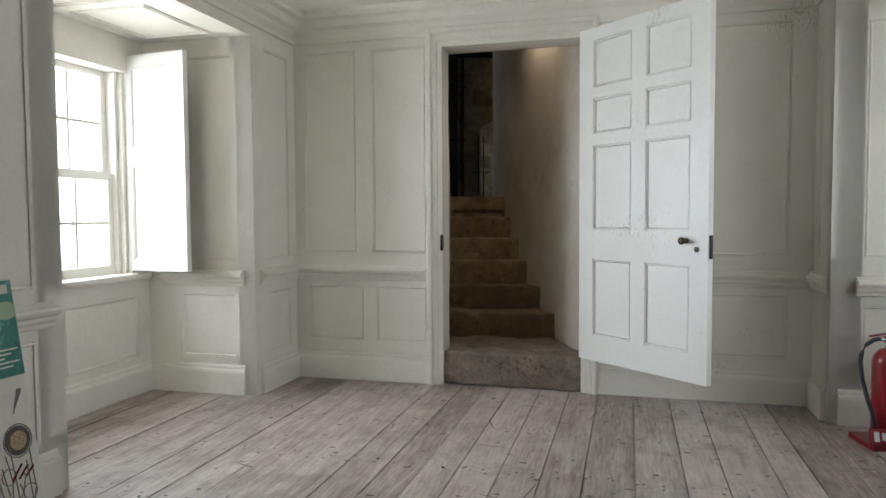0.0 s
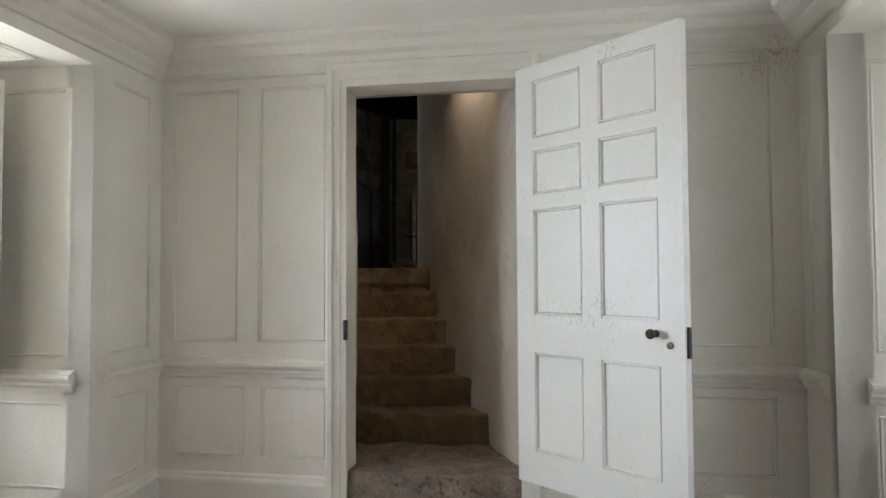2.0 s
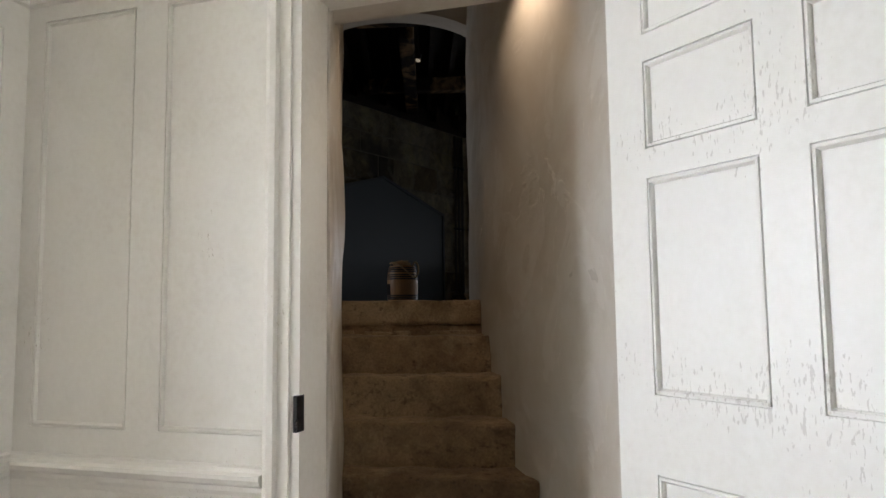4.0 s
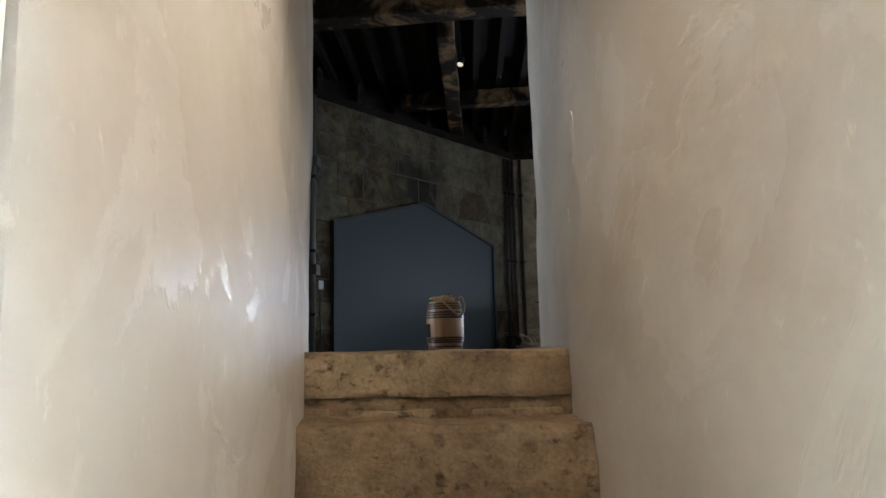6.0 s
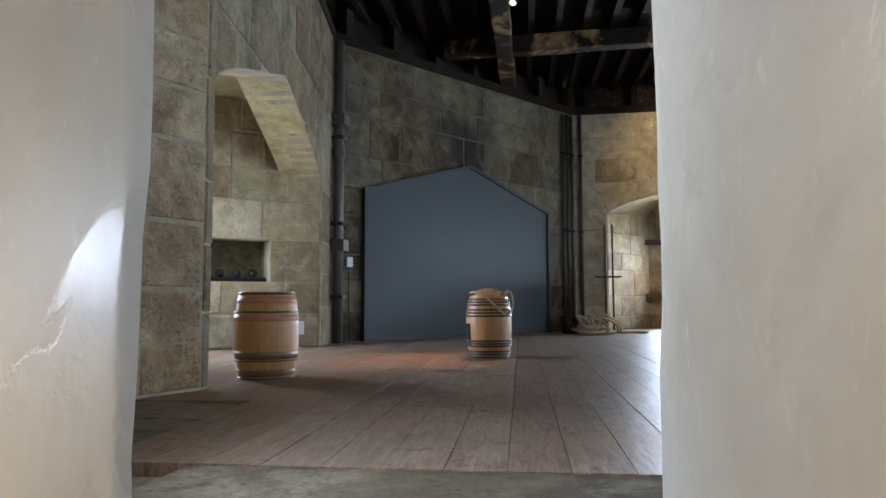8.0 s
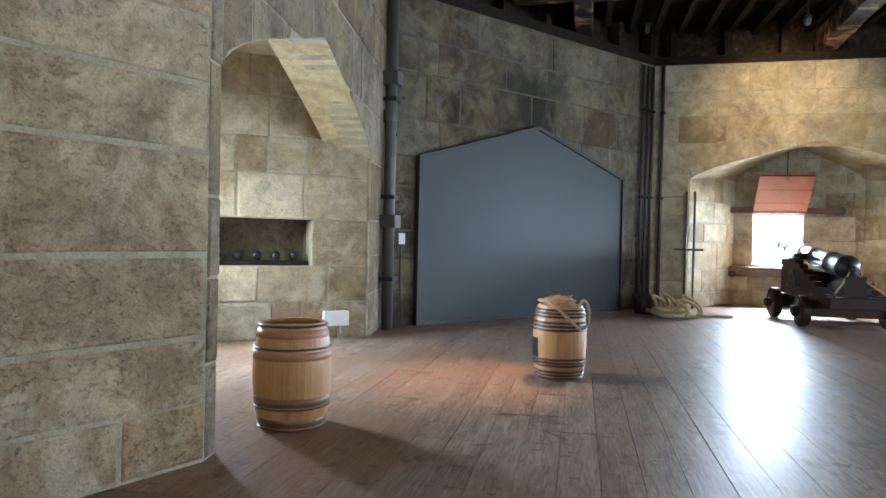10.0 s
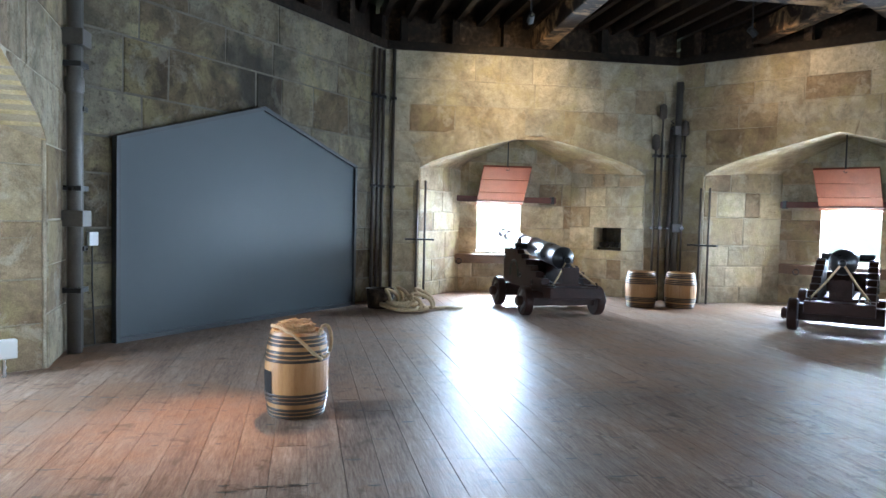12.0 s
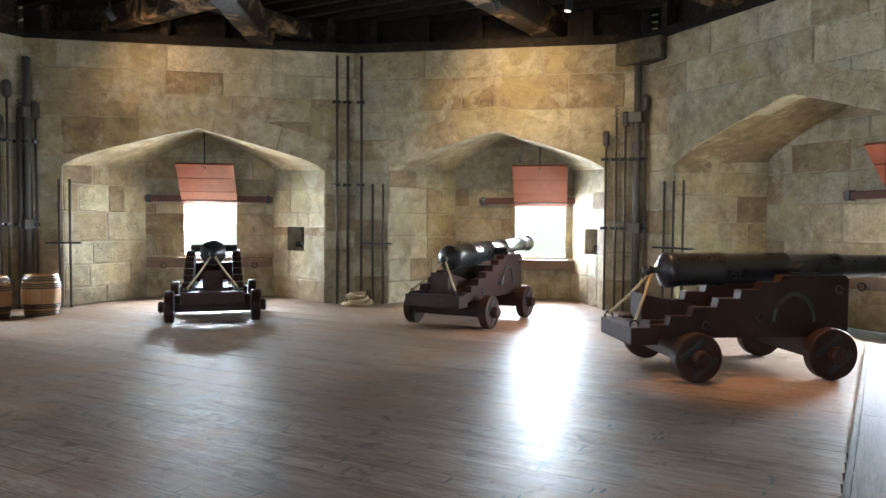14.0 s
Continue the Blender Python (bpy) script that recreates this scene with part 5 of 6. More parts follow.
for p, q in zip(fa, fa[1:]):
    for k in range(5):
        fb.faces.new((p[k], p[(k + 1) % 5], q[(k + 1) % 5], q[k]))
part("frame", fb, SCREENEDGE, scr)


# ---------------- barrels ----------------
def barrel(pos, h, r, style, turn=0.0, label="", patch=False):
    t = thing("barrel", pose(pos[0], pos[1], ZF, 0, 0, turn), label, "barrel", "barrels")
    n = 18

    def rad(z):
        s = 2 * z / h - 1
        return r * (1 - 0.17 * s * s)
    bm = bmesh.new()
    zs = [h * k / 10 for k in range(11)]
    w = math.pi / n * 0.997
    cols = []
    for z in zs:
        ring = []
        for rr in (rad(z), rad(z) - 0.02):
            for a in (-w, 0, w):
                ring.append(bm.verts.new((rr * math.cos(a), rr * math.sin(a), z)))
        cols.append(ring)
    order = (0, 1, 2, 5, 4, 3)
    for p, q in zip(cols, cols[1:]):
        for k in range(6):
            i, j = order[k], order[(k + 1) % 6]
            bm.faces.new((p[i], p[j], q[j], q[i]))
    for c in (cols[0], cols[-1]):
        bm.faces.new([c[i] for i in order])
    bmesh.ops.recalc_face_normals(bm, faces=list(bm.faces))
    first = part("stave", bm, OAK, t)
    for k in range(1, n):
        s = new("stave", first.data)
        s.parent = t
        s.matrix_basis = pose(0, 0, 0, 0, 0, 360 / n * k)
    part("head", lathe([(rad(h) - 0.022, h - 0.06), (rad(h) - 0.022, h - 0.035)], 36), OAK, t)
    part("base_head", lathe([(rad(0) - 0.022, 0.03), (rad(0) - 0.022, 0.05)], 36), OAK, t)
    for z, hh, mt in style:
        z0, z1 = z * h, z * h + hh
        o_ = 0.003 if hh > 0.03 else 0.008
        prof = [(rad(z0) - 0.004, z0), (rad(z0) + o_, z0 + 0.002), (rad((z0 + z1) / 2) + o_ + (0.0 if hh > 0.03 else 0.002), (z0 + z1) / 2), (rad(z1) + o_, z1 - 0.002), (rad(z1) - 0.004, z1)]
        part("hoop", lathe(prof, 40, cap=False), mt, t, smooth=True)
    if patch:
        # near-black sheet over the staves paints the shade within a cut opening
        pb = bmesh.new()
        grid = [[pb.verts.new(((rad(z) + 0.003) * math.cos(a), (rad(z) + 0.003) * math.sin(a), z)) for a in np.linspace(-0.27, 0.27, 7)] for z in np.linspace(h * 0.2, h * 0.56, 7)]
        for p, q in zip(grid, grid[1:]):
            for k in range(6):
                pb.faces.new((p[k], p[k + 1], q[k + 1], q[k]))
        part("opening", pb, DARKHOLE, t, "dark patch on the side for the shaded inside of a rectangular opening", m=pose(0, 0, 0, 0, 0, -150 - turn))
    return t


A_ST = [(0.0, 0.012, HOOPDARK), (0.03, 0.05, HOOPWOOD), (0.2, 0.012, HOOPDARK), (0.225, 0.055, HOOPWOOD), (0.66, 0.05, COPPER), (0.755, 0.014, HOOPDARK), (0.865, 0.05, COPPER), (0.965, 0.016, HOOPDARK)]
B_ST = [(z, 0.02, HOOPDARK) for z in (0.005, 0.05, 0.095, 0.18, 0.222, 0.265, 0.665, 0.715, 0.765, 0.845, 0.89, 0.935)]
barrel((-1.83, 10.86), 0.62, 0.235, A_ST, 5, "open honey-oak barrel with four broad wooden hoops")
barrel((-0.44, 12.95), 0.6, 0.225, B_ST, 20, "oak barrel with dark bound hoops, heaped with rope", True)
barrel((4.78, 19.1), 0.6, 0.26, B_ST, 40, "small oak barrel with dark hoops beside its twin")
barrel((5.42, 18.98), 0.6, 0.26, B_ST, 70, "small oak barrel with dark hoops beside its twin")


def rope_coil(name, pos, r, turns, thick, label, seed, rise=0.02, loops=5):
    t = thing(name, pose(*pos), label, "rope")
    rng = random.Random(seed)
    for k in range(loops):
        rr = r * rng.uniform(0.85, 1.0) * (1 - 0.6 * k / loops)
        cx, cy = rng.uniform(-0.3, 0.3) * r, rng.uniform(-0.3, 0.3) * r
        z0 = thick + rise * k
        tilt = rng.uniform(-0.12, 0.12)
        ph = rng.uniform(0, 6)
        pts = []
        for a in np.linspace(0, 2 * math.pi, 30)[:-1]:
            q = rr * (1 + 0.14 * math.sin(2 * a + ph) + 0.06 * math.sin(5 * a + ph))
            pts.append((cx + q * math.cos(a), cy + q * math.sin(a), max(thick, z0 + tilt * q * math.cos(a + ph))))
        part("coil", tube(pts, thick, 7, closed=True), ROPE, t, smooth=True)
    return t


rp = rope_coil("rope_heap", (-0.44, 12.95, ZF + 0.57), 0.15, 6, 0.014, "heap of frayed hemp rope on the barrel", 3, 0.012, 6)
part("hanging_loop", tube([(0.2 + 0.045 * math.sin(a), -0.11 + 0.02 * math.cos(a), -0.03 + 0.11 * math.cos(a)) for a in np.linspace(0, 2 * math.pi, 26)[:-1]], 0.013, 7, closed=True), ROPE, rp, smooth=True)
part("strand", tube([(-0.17, -0.06, 0.07), (-0.1, -0.17, 0.075), (-0.02, -0.215, 0.04), (0.06, -0.225, -0.03), (0.13, -0.21, -0.1), (0.18, -0.16, -0.15)], 0.013, 7), ROPE, rp, smooth=True)
rng = random.Random(21)
fz = bmesh.new()
for k in range(520):
    a, q = rng.uniform(0, 6.3), 0.1 * rng.uniform(0, 1) ** 0.7
    p = Vector((q * math.cos(a), q * math.sin(a), 0.055 + 0.05 * (1 - q / 0.1) * rng.uniform(0.3, 1)))
    d = Vector((rng.uniform(-1, 1), rng.uniform(-1, 1), rng.uniform(-0.5, 0.3))).normalized() * rng.uniform(0.03, 0.07)
    tube([p, p + d * 0.5 + Vector((0, 0, 0.012)), p + d], 0.003, 4, bm=fz)
part("frayed_end", fz, FRAY, rp, "fluffy pale frayed rope end")
pile = rope_coil("rope_pile", (0.75, 18.5, ZF), 0.34, 6, 0.03, "loose pile of thick hemp rope on the boards", 5, 0.03, 4)
rng = random.Random(17)
for k in range(6):
    cx, cy, hh = rng.uniform(-0.35, 0.25), rng.uniform(-0.25, 0.25), rng.uniform(0.1, 0.3)
    an, ln = rng.uniform(0, 6.3), rng.uniform(0.2, 0.5)
    part("bight", tube([(cx + ln * (s - 0.5) * math.cos(an) + 0.06 * math.sin(s * 9), cy + ln * (s - 0.5) * math.sin(an), 0.03 + hh * math.sin(math.pi * s)) for s in np.linspace(0, 1, 14)], 0.028, 7), ROPE, pile, smooth=True)
part("tail", tube([(0.3 + 0.1 * s, 0.05 + 0.05 * math.sin(s * 2.2), 0.028) for s in np.linspace(0, 6, 20)], 0.026, 7), ROPE, pile, smooth=True)
rope_coil("rope_coil", (9.05, 15.9, ZF), 0.24, 5, 0.028, "coil of hemp rope against the wall", 7, 0.034, 6)


# ---------------- cannons ----------------
def cannon(pos, heading, lift=2.0):
    t = thing("cannon", pose(pos[0], pos[1], ZF, 0, 0, heading), "black iron muzzle-loading gun on a stepped dark red truck carriage", "cannon", "cannons")
    prof = [(-0.98, 0.36), (0.93, 0.36), (0.96, 0.42), (0.96, 0.9), (0.92, 0.93), (0.3, 0.93), (0.27, 0.87), (0.1, 0.87), (0.08, 0.8), (-0.1, 0.8), (-0.12, 0.72), (-0.32, 0.72), (-0.34, 0.64), (-0.56, 0.64), (-0.58, 0.56), (-0.78, 0.56), (-0.8, 0.48), (-0.98, 0.48)]
    for s in (-1, 1):
        b = prism(prof, s * 0.33 - 0.06, s * 0.33 + 0.06)
        bmesh.ops.recalc_face_normals(b, faces=list(b.faces))
        ck = part("cheek", b, CARRIAGE, t)
        part("arch_marking", tube([(0.42 + 0.2 * math.cos(a), s * 0.392, 0.5 + 0.26 * math.sin(a)) for a in np.linspace(0, math.pi, 14)], 0.02, 6), DARKGREEN, ck, "dark green painted arch mark")
        for xx, zz in ((0.08, 0.55), (-0.45, 0.48), (0.85, 0.8)):
            part("ring_bolt", tube([(xx + 0.035 * math.cos(a), s * 0.41, zz + 0.035 * math.sin(a)) for a in np.linspace(0, 2 * math.pi, 12)[:-1]], 0.009, 6, closed=True), IRON, ck)
        part("trunnion_strap", bx(0.42, 0.68, s * 0.33 - 0.055, s * 0.33 + 0.055, 0.93, 0.955, bevel=0.006), IRON, ck)
    part("transom", bx(0.7, 0.82, -0.275, 0.275, 0.45, 0.75, bevel=0.008), CARRIAGE, t)
    part("bed", bx(-0.9, 0.5, -0.2, 0.2, 0.42, 0.5, bevel=0.01), CARRIAGE, t)
    part("quoin", prism([(-0.95, 0.5), (-0.3, 0.5), (-0.3, 0.6), (-0.95, 0.74)], -0.13, 0.13), CARRIAGE, t)
    part("rear_block", bx(-1.16, -0.9, -0.4, 0.4, 0.3, 0.46, bevel=0.015), CARRIAGE, t)
    for xx, r in ((-0.62, 0.22), (0.66, 0.235)):
        part("axletree", bx(xx - 0.09, xx + 0.09, -0.5, 0.5, r - 0.07, 0.38, bevel=0.012), CARRIAGE, t)
        for s in (-1, 1):
            wh = part("wheel", lathe([(r - 0.02, 0), (r - 0.006, 0.005), (r, 0.018), (r, 0.102), (r - 0.006, 0.115), (r - 0.02, 0.12)], 40), CARRIAGE, t, m=pose(xx, s * 0.51, r, -90 * s))
            part("axle_end", lathe([(0.075, 0.1), (0.075, 0.19), (0.06, 0.205)], 20), CARRIAGE, wh, smooth=False)
            for k in range(2):
                part("strap", bx(-r * 0.62, r * 0.62, -0.03, 0.03, 0.116, 0.125, bevel=0.004, m=pose(0, 0, 0, 0, 0, 38) @ pose(0, (k - 0.5) * 0.2, 0)), IRON, wh)
            part("linchpin", bx(-0.008, 0.008, -0.085, 0.085, 0.165, 0.18), IRON, wh)
    g = [(0.004, -0.03), (0.03, -0.025), (0.048, 0.0), (0.045, 0.03), (0.03, 0.06), (0.032, 0.09), (0.09, 0.11), (0.12, 0.13), (0.155, 0.15), (0.168, 0.17), (0.168, 0.2), (0.155, 0.21), (0.16, 0.24), (0.152, 0.27), (0.15, 0.6), (0.158, 0.62), (0.158, 0.66), (0.148, 0.68),
         (0.14, 1.1), (0.145, 1.2), (0.15, 1.22), (0.145, 1.25), (0.128, 1.27), (0.12, 1.7), (0.126, 1.72), (0.126, 1.75), (0.115, 1.77), (0.1, 2.4), (0.108, 2.42), (0.1, 2.45), (0.108, 2.55), (0.13, 2.64), (0.133, 2.68), (0.11, 2.71), (0.06, 2.715), (0.055, 2.5)]
    gm = pose(0.55, 0, 0.98, 0, -lift, 0) @ pose(-1.4, 0, 0, 0, 90, 0) @ Matrix.Diagonal((1.04, 1.04, 1.12, 1))
    gun = part("gun_barrel", lathe(g, 40), IRON, t, "black painted iron barrel with raised rings", True, gm)
    part("trunnion", lathe([(0.055, -0.33), (0.055, 0.33)], 20, m=pose(0, 0, 1.25, 90)), IRON, gun)
    casc = gm @ Vector((0, 0, 0.05))
    for s in (-1, 1):
        e = Vector((-1.1, s * 0.33, 0.5))
        part("lashing", tube([casc, (casc + e) / 2 + Vector((0, 0, -0.02)), e], 0.014, 6), ROPE, t, "pale hemp lashing", True)
        part("eye_bolt", tube([(-1.1 + 0.04 * math.cos(a), s * 0.33, 0.48 + 0.04 * math.sin(a)) for a in np.linspace(0, 2 * math.pi, 12)[:-1]], 0.012, 6, closed=True), IRON, t)
    return t


cannon((3.0, 18.65), 96, 6)
cannon((6.79, 16.84), 50, 1)
cannon((8.6, 13.5), 4, 3)
cannon((7.17, 9.75), -51, 1)


# ---------------- pipes and poles in the corners ----------------
def pole(pos, h, r, material, name, label, cat, z0=0.0, lean=(0, 0), brackets=()):
    t = thing(name, pose(pos[0], pos[1], ZF + z0), label, cat)
    part("shaft", tube([(0, 0, 0), (lean[0], lean[1], h)], r, 10), material, t, smooth=True)
    if name == "ramrod":
        kind = int(h * 10) % 3
        if kind == 0:
            part("sponge_head", lathe([(0.03, 0), (0.065, 0.03), (0.07, 0.15), (0.06, 0.25), (0.02, 0.28)], 14), BROWNPOLE, t, "dark fleece sponge head", True, pose(0, 0, h - 0.02))
        elif kind == 1:
            part("worm", tube([(0.025 * math.cos(a * 2), 0.025 * math.sin(a * 2), h + 0.02 * a) for a in np.linspace(0, 9, 30)], 0.007, 5), IRON, t, "twisted iron worm")
        else:
            part("rammer_head", lathe([(0.03, 0), (0.05, 0.02), (0.055, 0.2), (0.045, 0.24)], 14), BROWNPOLE, t, "", True, pose(0, 0, h - 0.02))
    if name == "drain_pipe" and r > 0.055:
        for bz in (1.25, 3.0):
            part("clamp", bx(-r - 0.045, r + 0.045, -r - 0.03, r + 0.06, bz, bz + 0.16, bevel=0.012), PIPE, t)
        part("collar", lathe([(r + 0.012, 2.55), (r + 0.018, 2.57), (r + 0.018, 2.68), (r + 0.012, 2.7)], 16, cap=False), PIPE, t, smooth=True)
    for b in brackets:
        part("bracket", bx(-r - 0.02, r + 0.02, -r - 0.012, r + 0.05, b, b + 0.05, bevel=0.004), IRON, t)
    return t


def along(i, u, off=0.07):
    m, L = facet(i)
    q = m @ Vector((u if u >= 0 else L + u, -off, 0))
    return q.x, q.y


pole(along(1, -0.16, 0.1), 4.2, 0.07, PIPE, "drain_pipe", "thick black rainwater pipe with clamps in the corner", "pipe", brackets=(0.6, 1.6, 2.8))
pole(along(2, 0.12, 0.05), 4.2, 0.025, PIPE, "conduit", "thin dark cable conduit up the wall", "pipe", brackets=(1.0, 2.4))
for k, u in enumerate((-0.42, -0.28, -0.14)):
    pole(along(2, u, 0.06), 4.2, 0.028, BROWNPOLE, "service_pipe", "thin brown service pipe up the wall", "pipe", brackets=(1.9, 3.4))
pole(along(3, 0.14, 0.06), 4.25, 0.03, BROWNPOLE, "service_pipe", "thin brown service pipe up the wall", "pipe", brackets=(1.9, 3.4))
for k, (i, u, h, r) in enumerate(((3, -0.42, 2.75, 0.02), (3, -0.3, 3.3, 0.02), (3, -0.12, 3.1, 0.045), (4, 0.08, 3.95, 0.06), (4, 0.2, 3.0, 0.018))):
    pole(along(i, u, 0.09), h, r, BROWNPOLE if r < 0.05 else PIPE, "ramrod" if r < 0.05 else "drain_pipe", "long dark wooden gun rammer stood in the corner" if r < 0.05 else "dark rainwater pipe in the wall corner", "rammer" if r < 0.05 else "pipe", brackets=(1.3, 2.6))
for i, u in ((4, -0.3), (4, -0.12), (5, 0.14)):
    pole(along(i, u, 0.07), 4.2, 0.022, BROWNPOLE, "service_pipe", "thin brown service pipe up the wall", "pipe", brackets=(2.0, 3.4))
for i, u, h, r in ((5, -0.62, 2.65, 0.018), (5, -0.46, 3.1, 0.019), (5, -0.32, 2.95, 0.019), (5, -0.14, 3.9, 0.06), (6, 0.1, 3.2, 0.018)):
    pole(along(i, u, 0.09), h, r, BROWNPOLE if r < 0.05 else PIPE, "ramrod" if r < 0.04 else "drain_pipe", "long dark wooden gun rammer stood in the corner" if r < 0.04 else "dark rainwater pipe in the wall corner", "rammer" if r < 0.04 else "pipe", brackets=(1.3, 2.4))
# pairs of gun tools with an iron rest, by each arch
for i, us in ((3, (0.58, 0.72)), (4, (0.52, 0.68)), (5, (0.34, 0.52)), (6, (0.5, 0.7, 0.9))):
    for u in us:
        pole(along(i, u, 0.06), 2.05, 0.019, BROWNPOLE, "gun_tool", "dark wooden gun tool upright against the arch jamb", "gun tool")
    tr = thing("tool_rest", facet(i)[0] @ pose(us[0], 0, 1.02), "small iron rest holding gun tools", "bracket")
    part("rest", bx(-0.2, us[-1] - us[0] + 0.16, -0.1, 0.0, 0, 0.03, bevel=0.004), IRON, tr)

cq = facet(5)[0] @ Vector((facet(5)[1], 0, 0))
co = thing("corbel", pose(cq.x, cq.y, ZF, 0, 0, 165), "dark weathered stone corbel under the beam end", "corbel")
part("stone", roughen(bx(-0.3, 0.3, -0.42, 0.42, 3.92, 4.28, bevel=0.03), 0.015, 4, 2), SOOT_SHADE, co)
# small fittings
sw = thing("light_switch", facet(2)[0] @ pose(0.26, -0.012, 1.12), "small white switch box with its cable", "switch")
part("box", bx(-0.05, 0.05, -0.05, 0.0, -0.07, 0.07, bevel=0.006), WHITEPL, sw)
part("cable", tube([(0, -0.02, -0.07), (0.0, -0.02, -0.5), (0.03, -0.02, -1.1)], 0.008, 6), BLACK, sw)
sg = thing("control_box", pose(-2.97, 14.07, ZF, 0, 0, 37), "small pale box on a short post by the wall", "box")
part("housing", bx(-0.14, 0.14, -0.05, 0.03, 0.16, 0.32, bevel=0.01), WHITEPL, sg)
part("post", tube([(0.05, 0, 0), (0.05, 0, 0.17)], 0.018, 8), STEEL, sg)
tubb = thing("wooden_tub", pose(0.38, 18.75, ZF), "dark low wooden tub beside the rope pile", "tub")
part("tub", lathe([(0.19, 0), (0.22, 0.3), (0.2, 0.3), (0.18, 0.05)], 24), TIMBER, tubb)

# ---------------- lamps of the gun room ----------------
def spot_fitting(pos, target, power, angle, colour=WARM):
    d = (Vector(target) - Vector(pos)).normalized()
    f = thing("spotlight", look(pos, target), "small black ceiling spotlight with a warm lamp", "spotlight", "spotlights")
    part("can", lathe([(0.05, 0.02), (0.05, 0.16), (0.03, 0.17)], 18, cap=False), BLACK, f)
    part("lamp_face", lathe([(0.044, 0.024), (0.044, 0.03)], 18), BULB, f, "glowing lamp face")
    inv = look(pos, target).inverted()
    part("stem", tube([inv @ (Vector(pos) - d * 0.1), inv @ (Vector(pos) - d * 0.1 + Vector((0, 0, 0.75)))], 0.012, 6), BLACK, f)
    spot_lamp("spot", Vector(pos) + d * 0.03, target, power, colour, angle, 1.0, 0.05)


spot_fitting((-0.3, 14.6, ZF + 4.3), (-1.1, 12.55, ZF), 130, 27, (1.0, 0.46, 0.16))
spot_fitting((8.9, 12.2, ZF + 4.25), (8.3, 12.7, ZF), 60, 40, (1.0, 0.5, 0.2))
spot_fitting((6.4, 10.3, ZF + 4.25), (7.0, 9.6, ZF), 75, 44, (1.0, 0.5, 0.2))
spot_fitting((2.45, 18.0, ZF + 4.3), (2.6, 20.0, ZF + 3.3), 34, 96, (1.0, 0.66, 0.32))
spot_fitting((8.4, 13.0, ZF + 4.3), (10.3, 13.5, ZF + 3.3), 34, 100, (1.0, 0.66, 0.32))
spot_fitting((6.0, 18.0, ZF + 4.3), (7.6, 18.2, ZF + 3.0), 8, 150)

# lamp in the stair
st = thing("stair_lamp", pose(0.72, 5.55, 2.95), "small warm ceiling lamp above the stair", "lamp")
part("holder", lathe([(0.05, -0.05), (0.05, 0.0), (0.012, 0.02)], 16), BLACK, st)
part("stem", tube([(0, 0, 0.01), (0, 0, 0.4)], 0.01, 8), BLACK, st)
spot_lamp("stair_glow", (0.72, 5.55, 2.88), (0.5, 5.9, 0), STAIR_W, (1.0, 0.8, 0.58), 118, 0.5, 0.05)

# ---------------- fire extinguisher ----------------
ex = thing("fire_extinguisher", ROOM @ pose(EXT[0], EXT[1], 0, 0, 0, 12) @ Matrix.Scale(0.95, 4), "red water fire extinguisher with black hose on a red stand", "fire extinguisher")
sb_ = prism([(-0.15, 0.0), (0.13, 0.0), (0.13, 0.12), (0.1, 0.12), (0.095, 0.03), (-0.15, 0.03)], -0.13, 0.12)
bmesh.ops.recalc_face_normals(sb_, faces=list(sb_.faces))
stand = part("stand", sb_, RED, ex, "red plastic stand")
part("sign_plate", bx(-0.17, 0.09, -0.15, -0.135, 0.0, 0.085, bevel=0.004, m=pose(0, 0, 0, -14)), RED, stand)
for k, (u0_, u1_, z0_, z1_) in enumerate(((-0.15, -0.125, 0.02, 0.07), (-0.11, -0.09, 0.025, 0.065), (-0.075, 0.02, 0.055, 0.065), (-0.075, 0.06, 0.03, 0.045))):
    part("sign_mark", bx(u0_, u1_, -0.153, -0.149, z0_, z1_, m=pose(0, 0, 0, -14)), WHITEPL, stand)
R_ = 0.088
part("cylinder", lathe([(R_ - 0.006, 0.075), (R_, 0.085), (R_, 0.45), (R_ - 0.004, 0.47), (R_ - 0.016, 0.495), (0.055, 0.515), (0.028, 0.525), (0.026, 0.54)], 40), RED, ex, "", True)
part("base_ring", lathe([(R_ - 0.008, 0.03), (R_ + 0.002, 0.035), (R_ + 0.002, 0.078), (R_ - 0.004, 0.082)], 36), BLACK, ex, "black rubber foot ring", True)
part("valve", lathe([(0.02, 0.53), (0.024, 0.545), (0.024, 0.575), (0.016, 0.59)], 16), STEEL, ex, "chrome valve", True)
part("valve_block", bx(-0.03, 0.03, -0.016, 0.016, 0.555, 0.592, bevel=0.006), RED, ex)
part("lever", bx(-0.02, 0.115, -0.011, 0.011, 0.598, 0.606, bevel=0.003, m=pose(0, 0, 0, 0, -9, 0)), RED, ex)
part("carry_handle", tube([(0.02, 0, 0.575), (0.06, 0, 0.57), (0.1, 0, 0.556), (0.115, 0, 0.545)], 0.008, 8), RED, ex, smooth=True)
part("tag", bx(0.0, 0.026, -0.026, -0.018, 0.55, 0.592, bevel=0.003), BLUE, ex, "bright blue seal tag")
part("hose_nut", tube([(-0.03, 0, 0.572), (-0.06, 0, 0.578)], 0.011, 10), STEEL, ex)
part("hose", tube([(-0.055, 0, 0.577), (-0.09, 0, 0.572), (-0.13, 0, 0.545), (-0.152, 0, 0.5), (-0.158, 0, 0.45), (-0.152, -0.01, 0.36), (-0.135, -0.03, 0.26), (-0.112, -0.05, 0.17), (-0.1, -0.055, 0.11)], 0.0115, 10), BLACK, ex, "", True)


